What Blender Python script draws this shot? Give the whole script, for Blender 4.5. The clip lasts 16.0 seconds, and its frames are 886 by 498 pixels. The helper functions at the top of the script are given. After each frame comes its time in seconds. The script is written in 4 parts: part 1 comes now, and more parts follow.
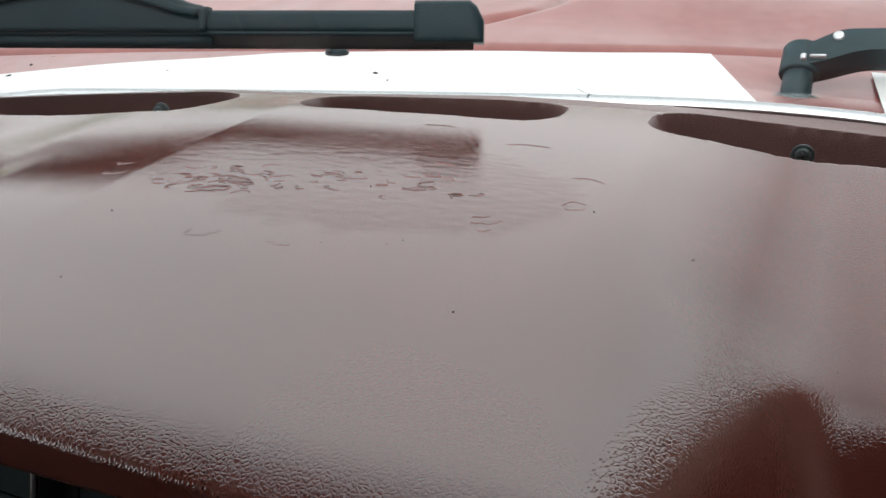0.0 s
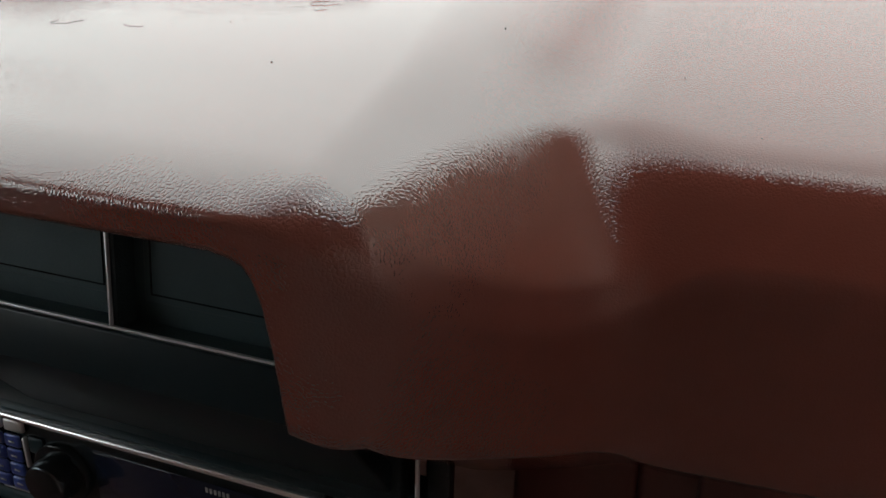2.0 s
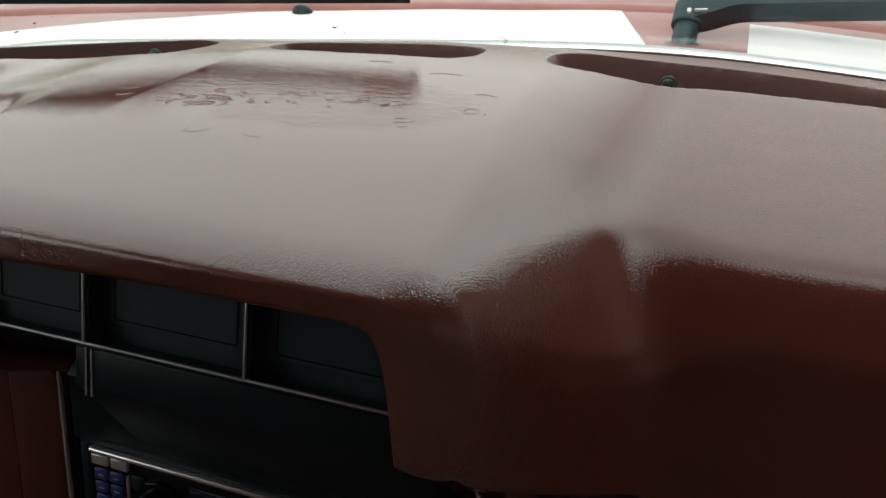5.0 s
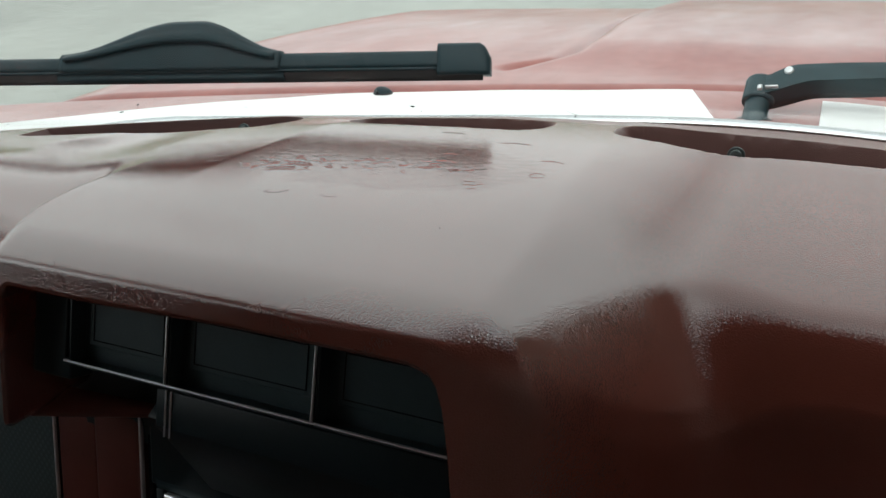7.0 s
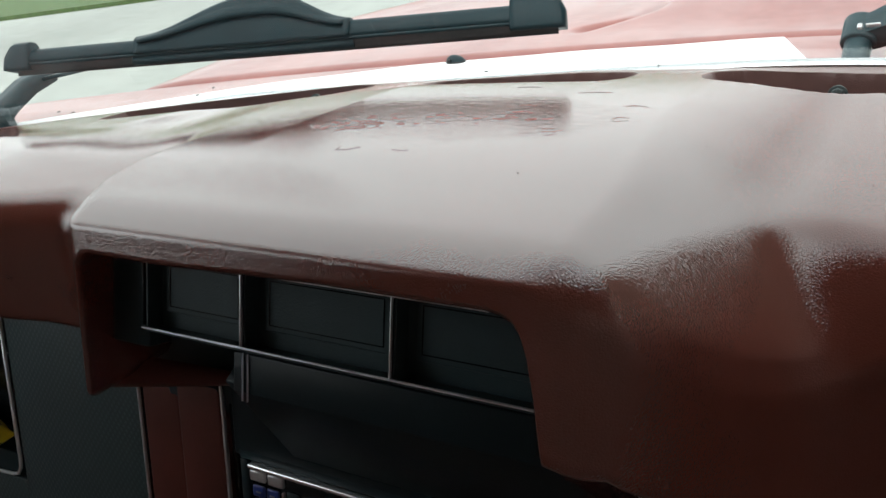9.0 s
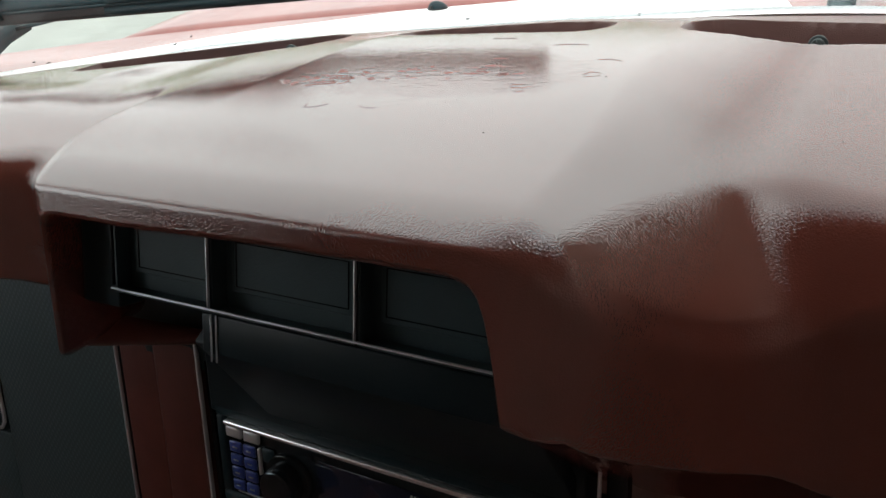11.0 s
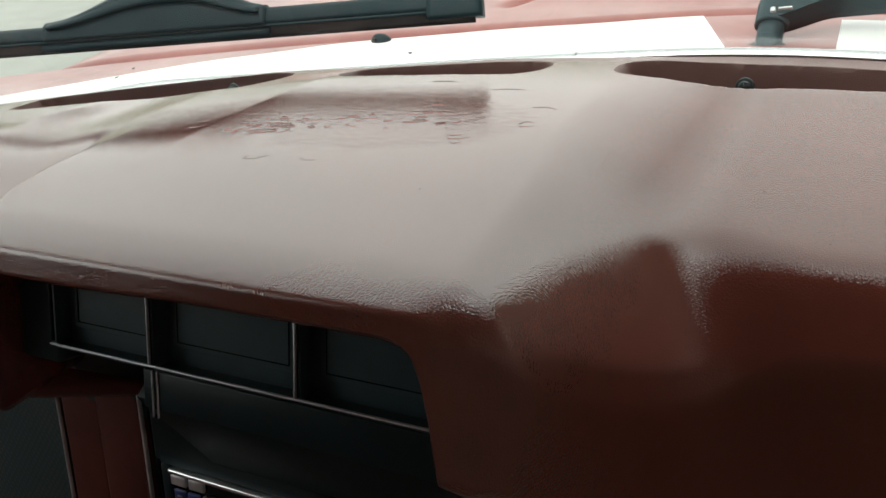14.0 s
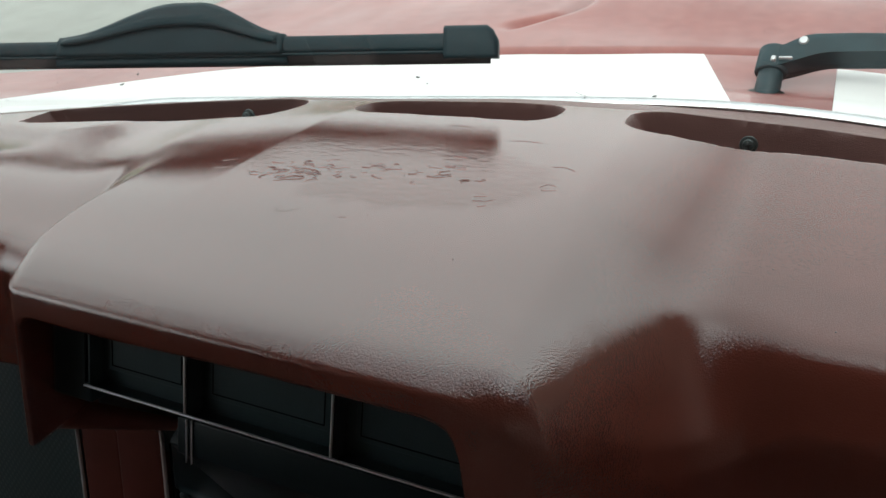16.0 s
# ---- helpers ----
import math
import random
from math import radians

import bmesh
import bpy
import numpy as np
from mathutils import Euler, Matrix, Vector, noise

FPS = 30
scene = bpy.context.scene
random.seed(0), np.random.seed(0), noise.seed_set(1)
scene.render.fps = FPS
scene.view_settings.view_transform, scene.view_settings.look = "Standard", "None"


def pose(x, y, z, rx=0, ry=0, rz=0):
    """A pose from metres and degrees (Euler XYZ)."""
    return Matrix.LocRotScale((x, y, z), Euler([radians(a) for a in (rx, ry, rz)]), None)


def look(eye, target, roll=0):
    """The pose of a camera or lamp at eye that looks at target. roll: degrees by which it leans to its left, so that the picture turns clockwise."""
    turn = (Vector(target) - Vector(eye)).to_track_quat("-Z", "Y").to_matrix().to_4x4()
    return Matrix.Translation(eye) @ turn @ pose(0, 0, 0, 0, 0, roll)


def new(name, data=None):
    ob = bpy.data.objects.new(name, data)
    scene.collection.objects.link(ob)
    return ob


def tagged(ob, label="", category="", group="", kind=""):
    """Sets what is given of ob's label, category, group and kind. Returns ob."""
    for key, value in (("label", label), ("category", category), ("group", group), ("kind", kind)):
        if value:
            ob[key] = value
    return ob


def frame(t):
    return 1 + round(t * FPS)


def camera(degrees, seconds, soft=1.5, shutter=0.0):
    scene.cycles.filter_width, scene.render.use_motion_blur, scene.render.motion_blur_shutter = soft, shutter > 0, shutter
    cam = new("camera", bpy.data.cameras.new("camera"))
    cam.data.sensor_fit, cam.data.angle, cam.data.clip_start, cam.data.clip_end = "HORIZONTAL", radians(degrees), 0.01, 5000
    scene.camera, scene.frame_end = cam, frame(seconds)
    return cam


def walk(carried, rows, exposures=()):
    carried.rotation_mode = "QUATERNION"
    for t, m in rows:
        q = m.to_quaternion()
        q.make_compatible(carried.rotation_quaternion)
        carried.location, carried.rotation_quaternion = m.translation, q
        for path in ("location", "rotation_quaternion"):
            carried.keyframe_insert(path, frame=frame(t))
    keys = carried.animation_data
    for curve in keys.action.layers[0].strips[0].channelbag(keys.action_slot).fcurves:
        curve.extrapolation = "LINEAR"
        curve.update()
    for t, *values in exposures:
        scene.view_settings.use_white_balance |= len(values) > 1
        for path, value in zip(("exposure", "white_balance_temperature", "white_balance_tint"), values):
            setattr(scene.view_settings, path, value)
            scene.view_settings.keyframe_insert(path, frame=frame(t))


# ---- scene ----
cam = camera(55.3, 16.0)
EXPOSURES = [(0.0, 0.87, 6500, 12), (0.6, 0.88, 6500, 10), (1.5, 1.5, 6500, 6), (3.0, 1.67, 6650, 4), (4.1, 1.5, 6800, 4), (4.5, 0.97, 6950, 5), (4.7, 0.85, 6900, 6), (7.0, 0.85, 6500, 6), (8.0, 1.2, 6450, 6), (9.0, 1.3, 6450, 6), (12.0, 1.37, 6700, 8), (12.5, 1.37, 6750, 8), (14.0, 1.12, 6850, 6), (14.5, 0.92, 6850, 7), (15.0, 1.0, 6750, 6), (16.0, 0.92, 6550, 6)]
PATH = [
    (0, (0.1140, -0.1220, 1.2150), (-0.5640, 1.4730, 0.2170), -2.60),
    (0.2, (0.1230, -0.1220, 1.2150), (-0.5730, 1.4590, 0.2300), -3.40),
    (0.5, (0.1120, -0.1310, 1.2150), (-0.5290, 1.4290, 0.1400), -2.60),
    (0.7, (0.1213, -0.1357, 1.2103), (-0.5198, 1.4210, 0.1308), -2.68),
    (1, (0.1593, -0.1537, 1.1907), (-0.4878, 1.3890, 0.0956), -3.42),
    (1.5, (0.1860, -0.1770, 1.1970), (-0.4260, 1.3480, 0.0580), -3.00),
    (2, (0.1940, -0.1630, 1.1860), (-0.4300, 1.3280, 0.0080), -4.50),
    (2.5, (0.1900, -0.1710, 1.1920), (-0.4010, 1.3210, -0.0010), -3.70),
    (3, (0.1910, -0.1720, 1.1920), (-0.3950, 1.3160, -0.0080), -4.20),
    (3.5, (0.1940, -0.1690, 1.1940), (-0.4030, 1.3010, -0.0240), -5.00),
    (4, (0.1840, -0.1730, 1.1940), (-0.3560, 1.3120, -0.0330), -3.90),
    (4.5, (0.1850, -0.2160, 1.2370), (-0.3980, 1.3150, 0.0910), -3.20),
    (7, (0.2000, -0.2480, 1.2290), (-0.6250, 1.3610, 0.3730), -4.20),
    (7.5, (0.2090, -0.2360, 1.2240), (-0.8590, 1.2120, 0.3500), -8.50),
    (8, (0.2000, -0.2390, 1.2130), (-0.8250, 1.2410, 0.3420), -8.80),
    (8.5, (0.1970, -0.2410, 1.2200), (-0.8050, 1.2420, 0.3290), -9.20),
    (9, (0.1940, -0.2380, 1.2020), (-0.7990, 1.2720, 0.3460), -9.00),
    (9.5, (0.1950, -0.2370, 1.2040), (-0.7900, 1.2580, 0.3120), -8.90),
    (12, (0.2080, -0.2200, 1.2090), (-0.7500, 1.2250, 0.2130), -9.40),
    (12.5, (0.2030, -0.2260, 1.2170), (-0.7260, 1.2360, 0.2170), -9.00),
    (13, (0.2030, -0.2210, 1.2110), (-0.7350, 1.2450, 0.2260), -9.30),
    (13.5, (0.2020, -0.2310, 1.2240), (-0.7070, 1.2570, 0.2450), -9.00),
    (14, (0.2120, -0.2180, 1.2270), (-0.6670, 1.2920, 0.2540), -8.80),
    (14.5, (0.1760, -0.2130, 1.2310), (-0.6260, 1.3470, 0.2710), -6.80),
    (15, (0.1510, -0.1630, 1.2050), (-0.6440, 1.3790, 0.2100), -6.40),
    (15.5, (0.1600, -0.1830, 1.2580), (-0.6170, 1.3400, 0.2210), -5.40),
    (16, (0.1880, -0.2240, 1.2790), (-0.6160, 1.2880, 0.2460), -5.50),
]
walk(cam, [(t, look(eye, target, roll)) for t, eye, target, roll in PATH], EXPOSURES)

# ---- camera exposure, world and sun ----
def world_light():
    w = bpy.data.worlds.new("overcast_sky")
    scene.world = w
    w.use_nodes = True
    nt = w.node_tree
    sky = nt.nodes.new("ShaderNodeTexSky")
    sky.sky_type, sky.sun_disc = "NISHITA", False
    sky.sun_elevation, sky.sun_rotation = radians(62), radians(150)
    sky.dust_density, sky.air_density = 3.0, 1.0
    hsv = nt.nodes.new("ShaderNodeHueSaturation")
    hsv.inputs["Saturation"].default_value = 0.12
    nt.links.new(sky.outputs[0], hsv.inputs["Color"])
    bg = nt.nodes["Background"]
    bg.inputs["Strength"].default_value = SKY
    cloud = nt.nodes.new("ShaderNodeMix")
    cloud.data_type = "RGBA"
    cloud.inputs[0].default_value = 0.75
    cloud.inputs[7].default_value = (*CLOUD, 1)
    nt.links.new(hsv.outputs[0], cloud.inputs[6])
    nt.links.new(cloud.outputs[2], bg.inputs["Color"])
    sun = bpy.data.lights.new("overcast_sun", "SUN")
    sun.energy, sun.angle, sun.color = SUN, radians(60), (1.0, 0.98, 0.95)
    ob = new("overcast_sun", sun)
    ob.matrix_basis = look((0, 0, 5), (-0.9, 1.6, 5 - 3.4))


SKY, SUN, CLOUD = 0.15, 0.5, (5.9, 6.1, 6.25)
world_light()


# ---- materials ----
class Mat:
    """A small builder for node materials in object space metres."""

    def __init__(self, name, rough=0.5, metal=0.0, coat=0.0, spec=0.5):
        self.m = bpy.data.materials.new(name)
        self.m.use_nodes = True
        self.nt = self.m.node_tree
        self.b = self.nt.nodes["Principled BSDF"]
        self.b.inputs["Roughness"].default_value = rough
        self.b.inputs["Metallic"].default_value = metal
        self.b.inputs["Coat Weight"].default_value = coat
        self.b.inputs["Specular IOR Level"].default_value = spec
        self.co = self.node("ShaderNodeTexCoord").outputs["Object"]

    def node(self, kind, **ins):
        n = self.nt.nodes.new(kind)
        for k, v in ins.items():
            n.inputs[k.replace("_", " ")].default_value = v
        return n

    def link(self, a, b):
        self.nt.links.new(a, b)

    def noise(self, scale, detail=4.0, rough=0.55, stretch=None):
        n = self.node("ShaderNodeTexNoise", Scale=scale, Detail=detail, Roughness=rough)
        src = self.co
        if stretch:
            mp = self.node("ShaderNodeMapping")
            mp.inputs["Scale"].default_value = stretch
            self.link(src, mp.inputs["Vector"])
            src = mp.outputs[0]
        self.link(src, n.inputs["Vector"])
        return n.outputs["Fac"]

    def ramp(self, fac, stops):
        r = self.node("ShaderNodeValToRGB")
        e = r.color_ramp.elements
        while len(e) < len(stops):
            e.new(0.5)
        for el, (p, c) in zip(e, stops):
            el.position, el.color = p, (*c, 1) if len(c) == 3 else c
        self.link(fac, r.inputs["Fac"])
        return r.outputs["Color"]

    def mix(self, fac, a, b, mode="MIX"):
        n = self.nt.nodes.new("ShaderNodeMix")
        n.data_type, n.blend_type = "RGBA", mode
        for sock, v in ((n.inputs[0], fac), (n.inputs[6], a), (n.inputs[7], b)):
            if isinstance(v, bpy.types.NodeSocket):
                self.link(v, sock)
            else:
                sock.default_value = v if not isinstance(v, tuple) else (*v, 1)
        return n.outputs[2]

    def math(self, op, a, b=0.0):
        n = self.nt.nodes.new("ShaderNodeMath")
        n.operation = op
        for sock, v in zip(n.inputs, (a, b)):
            if isinstance(v, bpy.types.NodeSocket):
                self.link(v, sock)
            else:
                sock.default_value = v
        return n.outputs[0]

    def color(self, c):
        if isinstance(c, tuple):
            self.b.inputs["Base Color"].default_value = (*c, 1)
        else:
            self.link(c, self.b.inputs["Base Color"])

    def rough(self, v):
        self.link(v, self.b.inputs["Roughness"])

    def bump(self, height, strength=0.3, dist=0.001):
        n = self.node("ShaderNodeBump", Strength=strength, Distance=dist)
        self.link(height, n.inputs["Height"])
        prev = self.b.inputs["Normal"]
        if prev.is_linked:
            self.link(prev.links[0].from_socket, n.inputs["Normal"])
        self.link(n.outputs[0], self.b.inputs["Normal"])


def leather(self, cell=900.0):
    """Grained vinyl: cell borders of a Voronoi pattern, warped by noise."""
    v = self.node("ShaderNodeTexVoronoi", Scale=cell)
    v.feature = "DISTANCE_TO_EDGE"
    w = self.node("ShaderNodeVectorMath")
    w.operation = "MULTIPLY_ADD"
    n = self.node("ShaderNodeTexNoise", Scale=cell * 0.6, Detail=2.0)
    self.link(self.co, n.inputs["Vector"])
    self.link(n.outputs["Color"], w.inputs[0])
    w.inputs[1].default_value = (0.5 / cell,) * 3
    self.link(self.co, w.inputs[2])
    self.link(w.outputs[0], v.inputs["Vector"])
    return self.ramp(v.outputs["Distance"], [(0.0, (0, 0, 0)), (0.25, (1, 1, 1))])


def make_vinyl(name, low, high, r0, r1, grain, worn):
    m = Mat(name, rough=0.2, spec=0.5)
    m.b.inputs["IOR"].default_value = 2.2 if worn else 1.5
    m.color(m.ramp(m.noise(9.0, 5.0), [(0.3, low), (0.7, high)]))
    gloss = m.ramp(m.noise(28.0, 4.0), [(0.3, (r0,) * 3), (0.75, (r1,) * 3)])
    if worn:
        # less gloss along the passenger flank of the centre hump imitates a dark reflection
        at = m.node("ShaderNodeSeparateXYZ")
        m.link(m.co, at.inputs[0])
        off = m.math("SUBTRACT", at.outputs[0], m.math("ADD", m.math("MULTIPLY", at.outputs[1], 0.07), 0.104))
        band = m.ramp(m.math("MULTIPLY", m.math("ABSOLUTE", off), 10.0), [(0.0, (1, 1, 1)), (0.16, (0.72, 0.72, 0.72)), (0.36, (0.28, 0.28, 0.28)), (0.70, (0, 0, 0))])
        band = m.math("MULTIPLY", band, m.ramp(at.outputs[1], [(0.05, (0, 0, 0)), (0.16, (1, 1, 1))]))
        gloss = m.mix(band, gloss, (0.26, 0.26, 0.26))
        # the passenger top loses specular too, to dim its sky reflection
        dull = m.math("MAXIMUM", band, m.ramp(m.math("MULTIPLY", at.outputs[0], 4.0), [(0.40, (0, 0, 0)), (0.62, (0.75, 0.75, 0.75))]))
        # dried dressing has dulled and crazed the skin of the pad in one broad patch
        dx = m.math("MULTIPLY", m.math("ADD", at.outputs[0], 0.050), 8.4)
        dy = m.math("MULTIPLY", m.math("ADD", at.outputs[1], -0.180), 15.5)
        r2 = m.math("ADD", m.math("MULTIPLY", dx, dx), m.math("MULTIPLY", dy, dy))
        edge = m.math("MULTIPLY", m.math("ADD", r2, m.math("MULTIPLY", m.noise(45.0, 3.0), 0.9)), 0.5)
        inside = m.ramp(edge, [(0.50, (1, 1, 1)), (0.64, (0, 0, 0))])
        gloss = m.mix(m.math("MULTIPLY", inside, 0.5), gloss, (0.20, 0.20, 0.20))
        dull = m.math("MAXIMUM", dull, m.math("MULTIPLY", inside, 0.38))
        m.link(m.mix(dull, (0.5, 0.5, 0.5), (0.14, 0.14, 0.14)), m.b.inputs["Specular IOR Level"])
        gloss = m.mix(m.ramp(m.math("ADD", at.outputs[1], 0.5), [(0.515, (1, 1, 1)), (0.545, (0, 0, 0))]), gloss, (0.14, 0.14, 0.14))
    m.rough(gloss)
    hide = leather(m, 720.0)
    if worn:
        # dressing has filled the grain on the broad top of the centre
        front = m.ramp(m.math("ADD", at.outputs[1], 0.5), [(0.535, (1, 1, 1)), (0.580, (0.2, 0.2, 0.2))])
        end = m.ramp(m.math("ADD", at.outputs[0], 0.5), [(0.555, (0.2, 0.2, 0.2)), (0.600, (0.7, 0.7, 0.7))])
        hide = m.math("MULTIPLY", hide, m.math("MAXIMUM", front, end))
    m.bump(hide, grain, 0.0005)
    if worn:
        craze = m.node("ShaderNodeTexVoronoi", Scale=230.0)
        craze.feature = "SMOOTH_F1"
        mp = m.node("ShaderNodeMapping")
        mp.inputs["Rotation"].default_value = (0, 0, radians(28))
        mp.inputs["Scale"].default_value = (0.55, 1.1, 0.4)
        m.link(m.co, mp.inputs["Vector"])
        m.link(mp.outputs[0], craze.inputs["Vector"])
        m.bump(m.math("MULTIPLY", craze.outputs["Distance"], inside), 0.13, 0.0012)
    return m.m


def make_plain(name, col, rough, metal=0.0, var=0.15, grain=400.0, bump=0.1, coat=0.0, spec=0.5):
    m = Mat(name, rough=rough, metal=metal, coat=coat, spec=spec)
    lo = tuple(c * (1 - var) for c in col)
    hi = tuple(min(1.0, c * (1 + var)) for c in col)
    m.color(m.ramp(m.noise(25.0, 5.0), [(0.3, lo), (0.7, hi)]))
    if bump:
        m.bump(m.noise(grain, 2.0), bump, 0.0005)
    return m.m


def make_paint():
    """Sun-faded red paint with a patchy, half-dull polish."""
    m = Mat("faded_red_paint", rough=0.4, coat=0.38, spec=0.5)
    m.color(m.mix(0.5, m.ramp(m.noise(5.0, 5.0, 0.6, (1.0, 0.5, 1.0)), [(0.35, (0.18, 0.028, 0.022)), (0.65, (0.36, 0.125, 0.105))]), m.ramp(m.noise(60.0, 5.0), [(0.3, (0.20, 0.040, 0.032)), (0.7, (0.30, 0.085, 0.072))])))
    m.rough(m.ramp(m.noise(8.0, 4.0, 0.6, (1.0, 0.35, 1.0)), [(0.3, (0.28,) * 3), (0.7, (0.5,) * 3)]))
    m.b.inputs["Coat Roughness"].default_value = 0.16
    m.bump(m.noise(10.0, 3.0), 0.25, 0.006)
    return m.m


def make_concrete():
    m = Mat("concrete", rough=0.9)
    broad = m.ramp(m.noise(0.35, 4.0, 0.6, (1.0, 0.35, 1.0)), [(0.35, (0.200, 0.208, 0.190)), (0.62, (0.370, 0.385, 0.355))])
    m.color(m.mix(0.5, broad, m.ramp(m.noise(6.0, 6.0), [(0.3, (0.22, 0.23, 0.21)), (0.7, (0.32, 0.33, 0.31))])))
    m.bump(m.noise(60.0, 4.0), 0.3, 0.003)
    return m.m


def make_weave():
    m = Mat("black_diamond_grain", rough=0.45, spec=0.4)
    waves = []
    for angle in (38, -38):
        mp = m.node("ShaderNodeMapping")
        mp.inputs["Rotation"].default_value = (0, radians(angle), 0)
        m.link(m.co, mp.inputs["Vector"])
        w = m.node("ShaderNodeTexWave", Scale=85.0)
        w.bands_direction = "X"
        m.link(mp.outputs[0], w.inputs["Vector"])
        waves.append(w.outputs["Fac"])
    knot = m.math("MULTIPLY", waves[0], waves[1])
    m.color(m.mix(knot, (0.040, 0.064, 0.069), m.ramp(m.noise(30.0), [(0.3, (0.056, 0.086, 0.091)), (0.7, (0.070, 0.105, 0.110))])))
    m.bump(knot, 0.22, 0.0008)
    return m.m


def make_glass():
    m = Mat("windshield_glass")
    m.nt.nodes.remove(m.b)
    tr = m.node("ShaderNodeBsdfTransparent")
    sep = m.node("ShaderNodeSeparateXYZ")
    m.link(m.co, sep.inputs[0])
    m.link(m.ramp(m.math("MULTIPLY", m.math("ADD", sep.outputs[2], -1.0), 1.6), [(0.50, (0.93, 0.97, 0.95)), (0.78, (0.30, 0.33, 0.36))]), tr.inputs["Color"])
    gl = m.node("ShaderNodeBsdfGlossy", Roughness=0.02)
    fr = m.node("ShaderNodeFresnel", IOR=1.45)
    mx = m.node("ShaderNodeMixShader")
    m.link(fr.outputs[0], mx.inputs[0])
    m.link(tr.outputs[0], mx.inputs[1])
    m.link(gl.outputs[0], mx.inputs[2])
    m.link(mx.outputs[0], m.nt.nodes["Material Output"].inputs["Surface"])
    return m.m


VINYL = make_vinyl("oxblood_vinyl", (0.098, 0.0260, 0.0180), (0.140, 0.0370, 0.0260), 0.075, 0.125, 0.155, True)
VINYL_MATT = make_vinyl("oxblood_vinyl_matt", (0.125, 0.066, 0.060), (0.165, 0.090, 0.082), 0.36, 0.48, 0.35, False)
VINYL_DUSTY = make_vinyl("oxblood_vinyl_dusty", (0.130, 0.060, 0.052), (0.180, 0.088, 0.078), 0.26, 0.36, 0.25, False)
BLACK = make_plain("black_dash_plastic", (0.017, 0.036, 0.042), 0.42, spec=0.25)
BLACK_TEX = make_plain("black_textured_plastic", (0.030, 0.056, 0.062), 0.5, grain=900, bump=0.4, spec=0.3)
BLACK_WEAVE = make_weave()
RED_PLASTIC = make_plain("dark_red_plastic", (0.095, 0.026, 0.020), 0.38, var=0.25, grain=700, bump=0.06)
RUBBER = make_plain("black_rubber", (0.008, 0.009, 0.010), 0.5)
WIPER = make_plain("wiper_black_plastic", (0.006, 0.022, 0.028), 0.5, spec=0.22)
ARM = make_plain("weathered_black_metal", (0.018, 0.040, 0.047), 0.5, spec=0.35, var=0.35)
KNOB = make_plain("dark_metal_knob", (0.07, 0.085, 0.095), 0.2, metal=0.9, bump=0)
TRIM_SILVER = make_plain("worn_silver_trim", (0.72, 0.78, 0.82), 0.38, metal=0.55, var=0.18, bump=0)
CHROME = make_plain("chrome", (0.78, 0.80, 0.81), 0.22, metal=1.0, var=0.05, bump=0)
PAINT = make_paint()
WHITE = make_plain("white_film", (0.82, 0.83, 0.82), 0.45, var=0.04, bump=0.05)
GLASS = make_glass()
CONCRETE = make_concrete()
GRASS = make_plain("grass", (0.06, 0.10, 0.03), 0.9, var=0.3, grain=30, bump=0.5)
BLOCKER_BROWN = make_plain("blocker_brown", (0.18, 0.115, 0.095), 0.9, grain=60, bump=0.4)
HEADLINER = make_plain("dull_red_headliner", (0.40, 0.29, 0.26), 0.9, var=0.06)
LINER = make_plain("cabin_lining", (0.36, 0.255, 0.23), 0.85)


# ---- mesh helpers ----
def part(name, bm, material, parent=None, label="", smooth=True):
    me = bpy.data.meshes.new(name)
    bm.to_mesh(me)
    bm.free()
    me.materials.append(material)
    if smooth:
        for p in me.polygons:
            p.use_smooth = True
    ob = new(name, me)
    if parent is not None:
        ob.parent = parent
    if label:
        tagged(ob, label)
    return ob


def thing(name, label, category, at=(0, 0, 0), group="", kind=""):
    ob = new(name)
    ob.location = at
    ob.empty_display_size = 0.02
    return tagged(ob, label, category, group, kind)


def grid(fn, nu, nv):
    """A bmesh sheet from fn(u, v) with u, v in 0..1."""
    bm = bmesh.new()
    vs = [[bm.verts.new(fn(i / nu, j / nv)) for j in range(nv + 1)] for i in range(nu + 1)]
    for i in range(nu):
        for j in range(nv):
            bm.faces.new((vs[i][j], vs[i + 1][j], vs[i + 1][j + 1], vs[i][j + 1]))
    return bm


def box(lo, hi, bevel=0.0, seg=2, m=None):
    bm = bmesh.new()
    bmesh.ops.create_cube(bm, size=1)
    c = [(a + b) / 2 for a, b in zip(lo, hi)]
    s = [b - a for a, b in zip(lo, hi)]
    for v in bm.verts:
        v.co = Vector([v.co[k] * s[k] + c[k] for k in range(3)])
    if bevel:
        bmesh.ops.bevel(bm, geom=bm.edges[:], offset=bevel, segments=seg, affect="EDGES", profile=0.5)
    if m is not None:
        bmesh.ops.transform(bm, matrix=m, verts=bm.verts)
    return bm


def cyl(r1, r2, h, n=32, bevel=0.0, m=None):
    """A tapered cylinder from z = 0 to h."""
    bm = bmesh.new()
    bmesh.ops.create_cone(bm, cap_ends=True, segments=n, radius1=r1, radius2=r2, depth=h, matrix=Matrix.Translation((0, 0, h / 2)))
    if bevel:
        bmesh.ops.bevel(bm, geom=[e for e in bm.edges if not e.is_manifold or e.calc_face_angle(0) > 0.6], offset=bevel, segments=2, affect="EDGES", profile=0.5)
    if m is not None:
        bmesh.ops.transform(bm, matrix=m, verts=bm.verts)
    return bm


def merge(*bms):
    out = bmesh.new()
    for b in bms:
        me = bpy.data.meshes.new("tmp")
        b.to_mesh(me)
        b.free()
        out.from_mesh(me)
        bpy.data.meshes.remove(me)
    return out


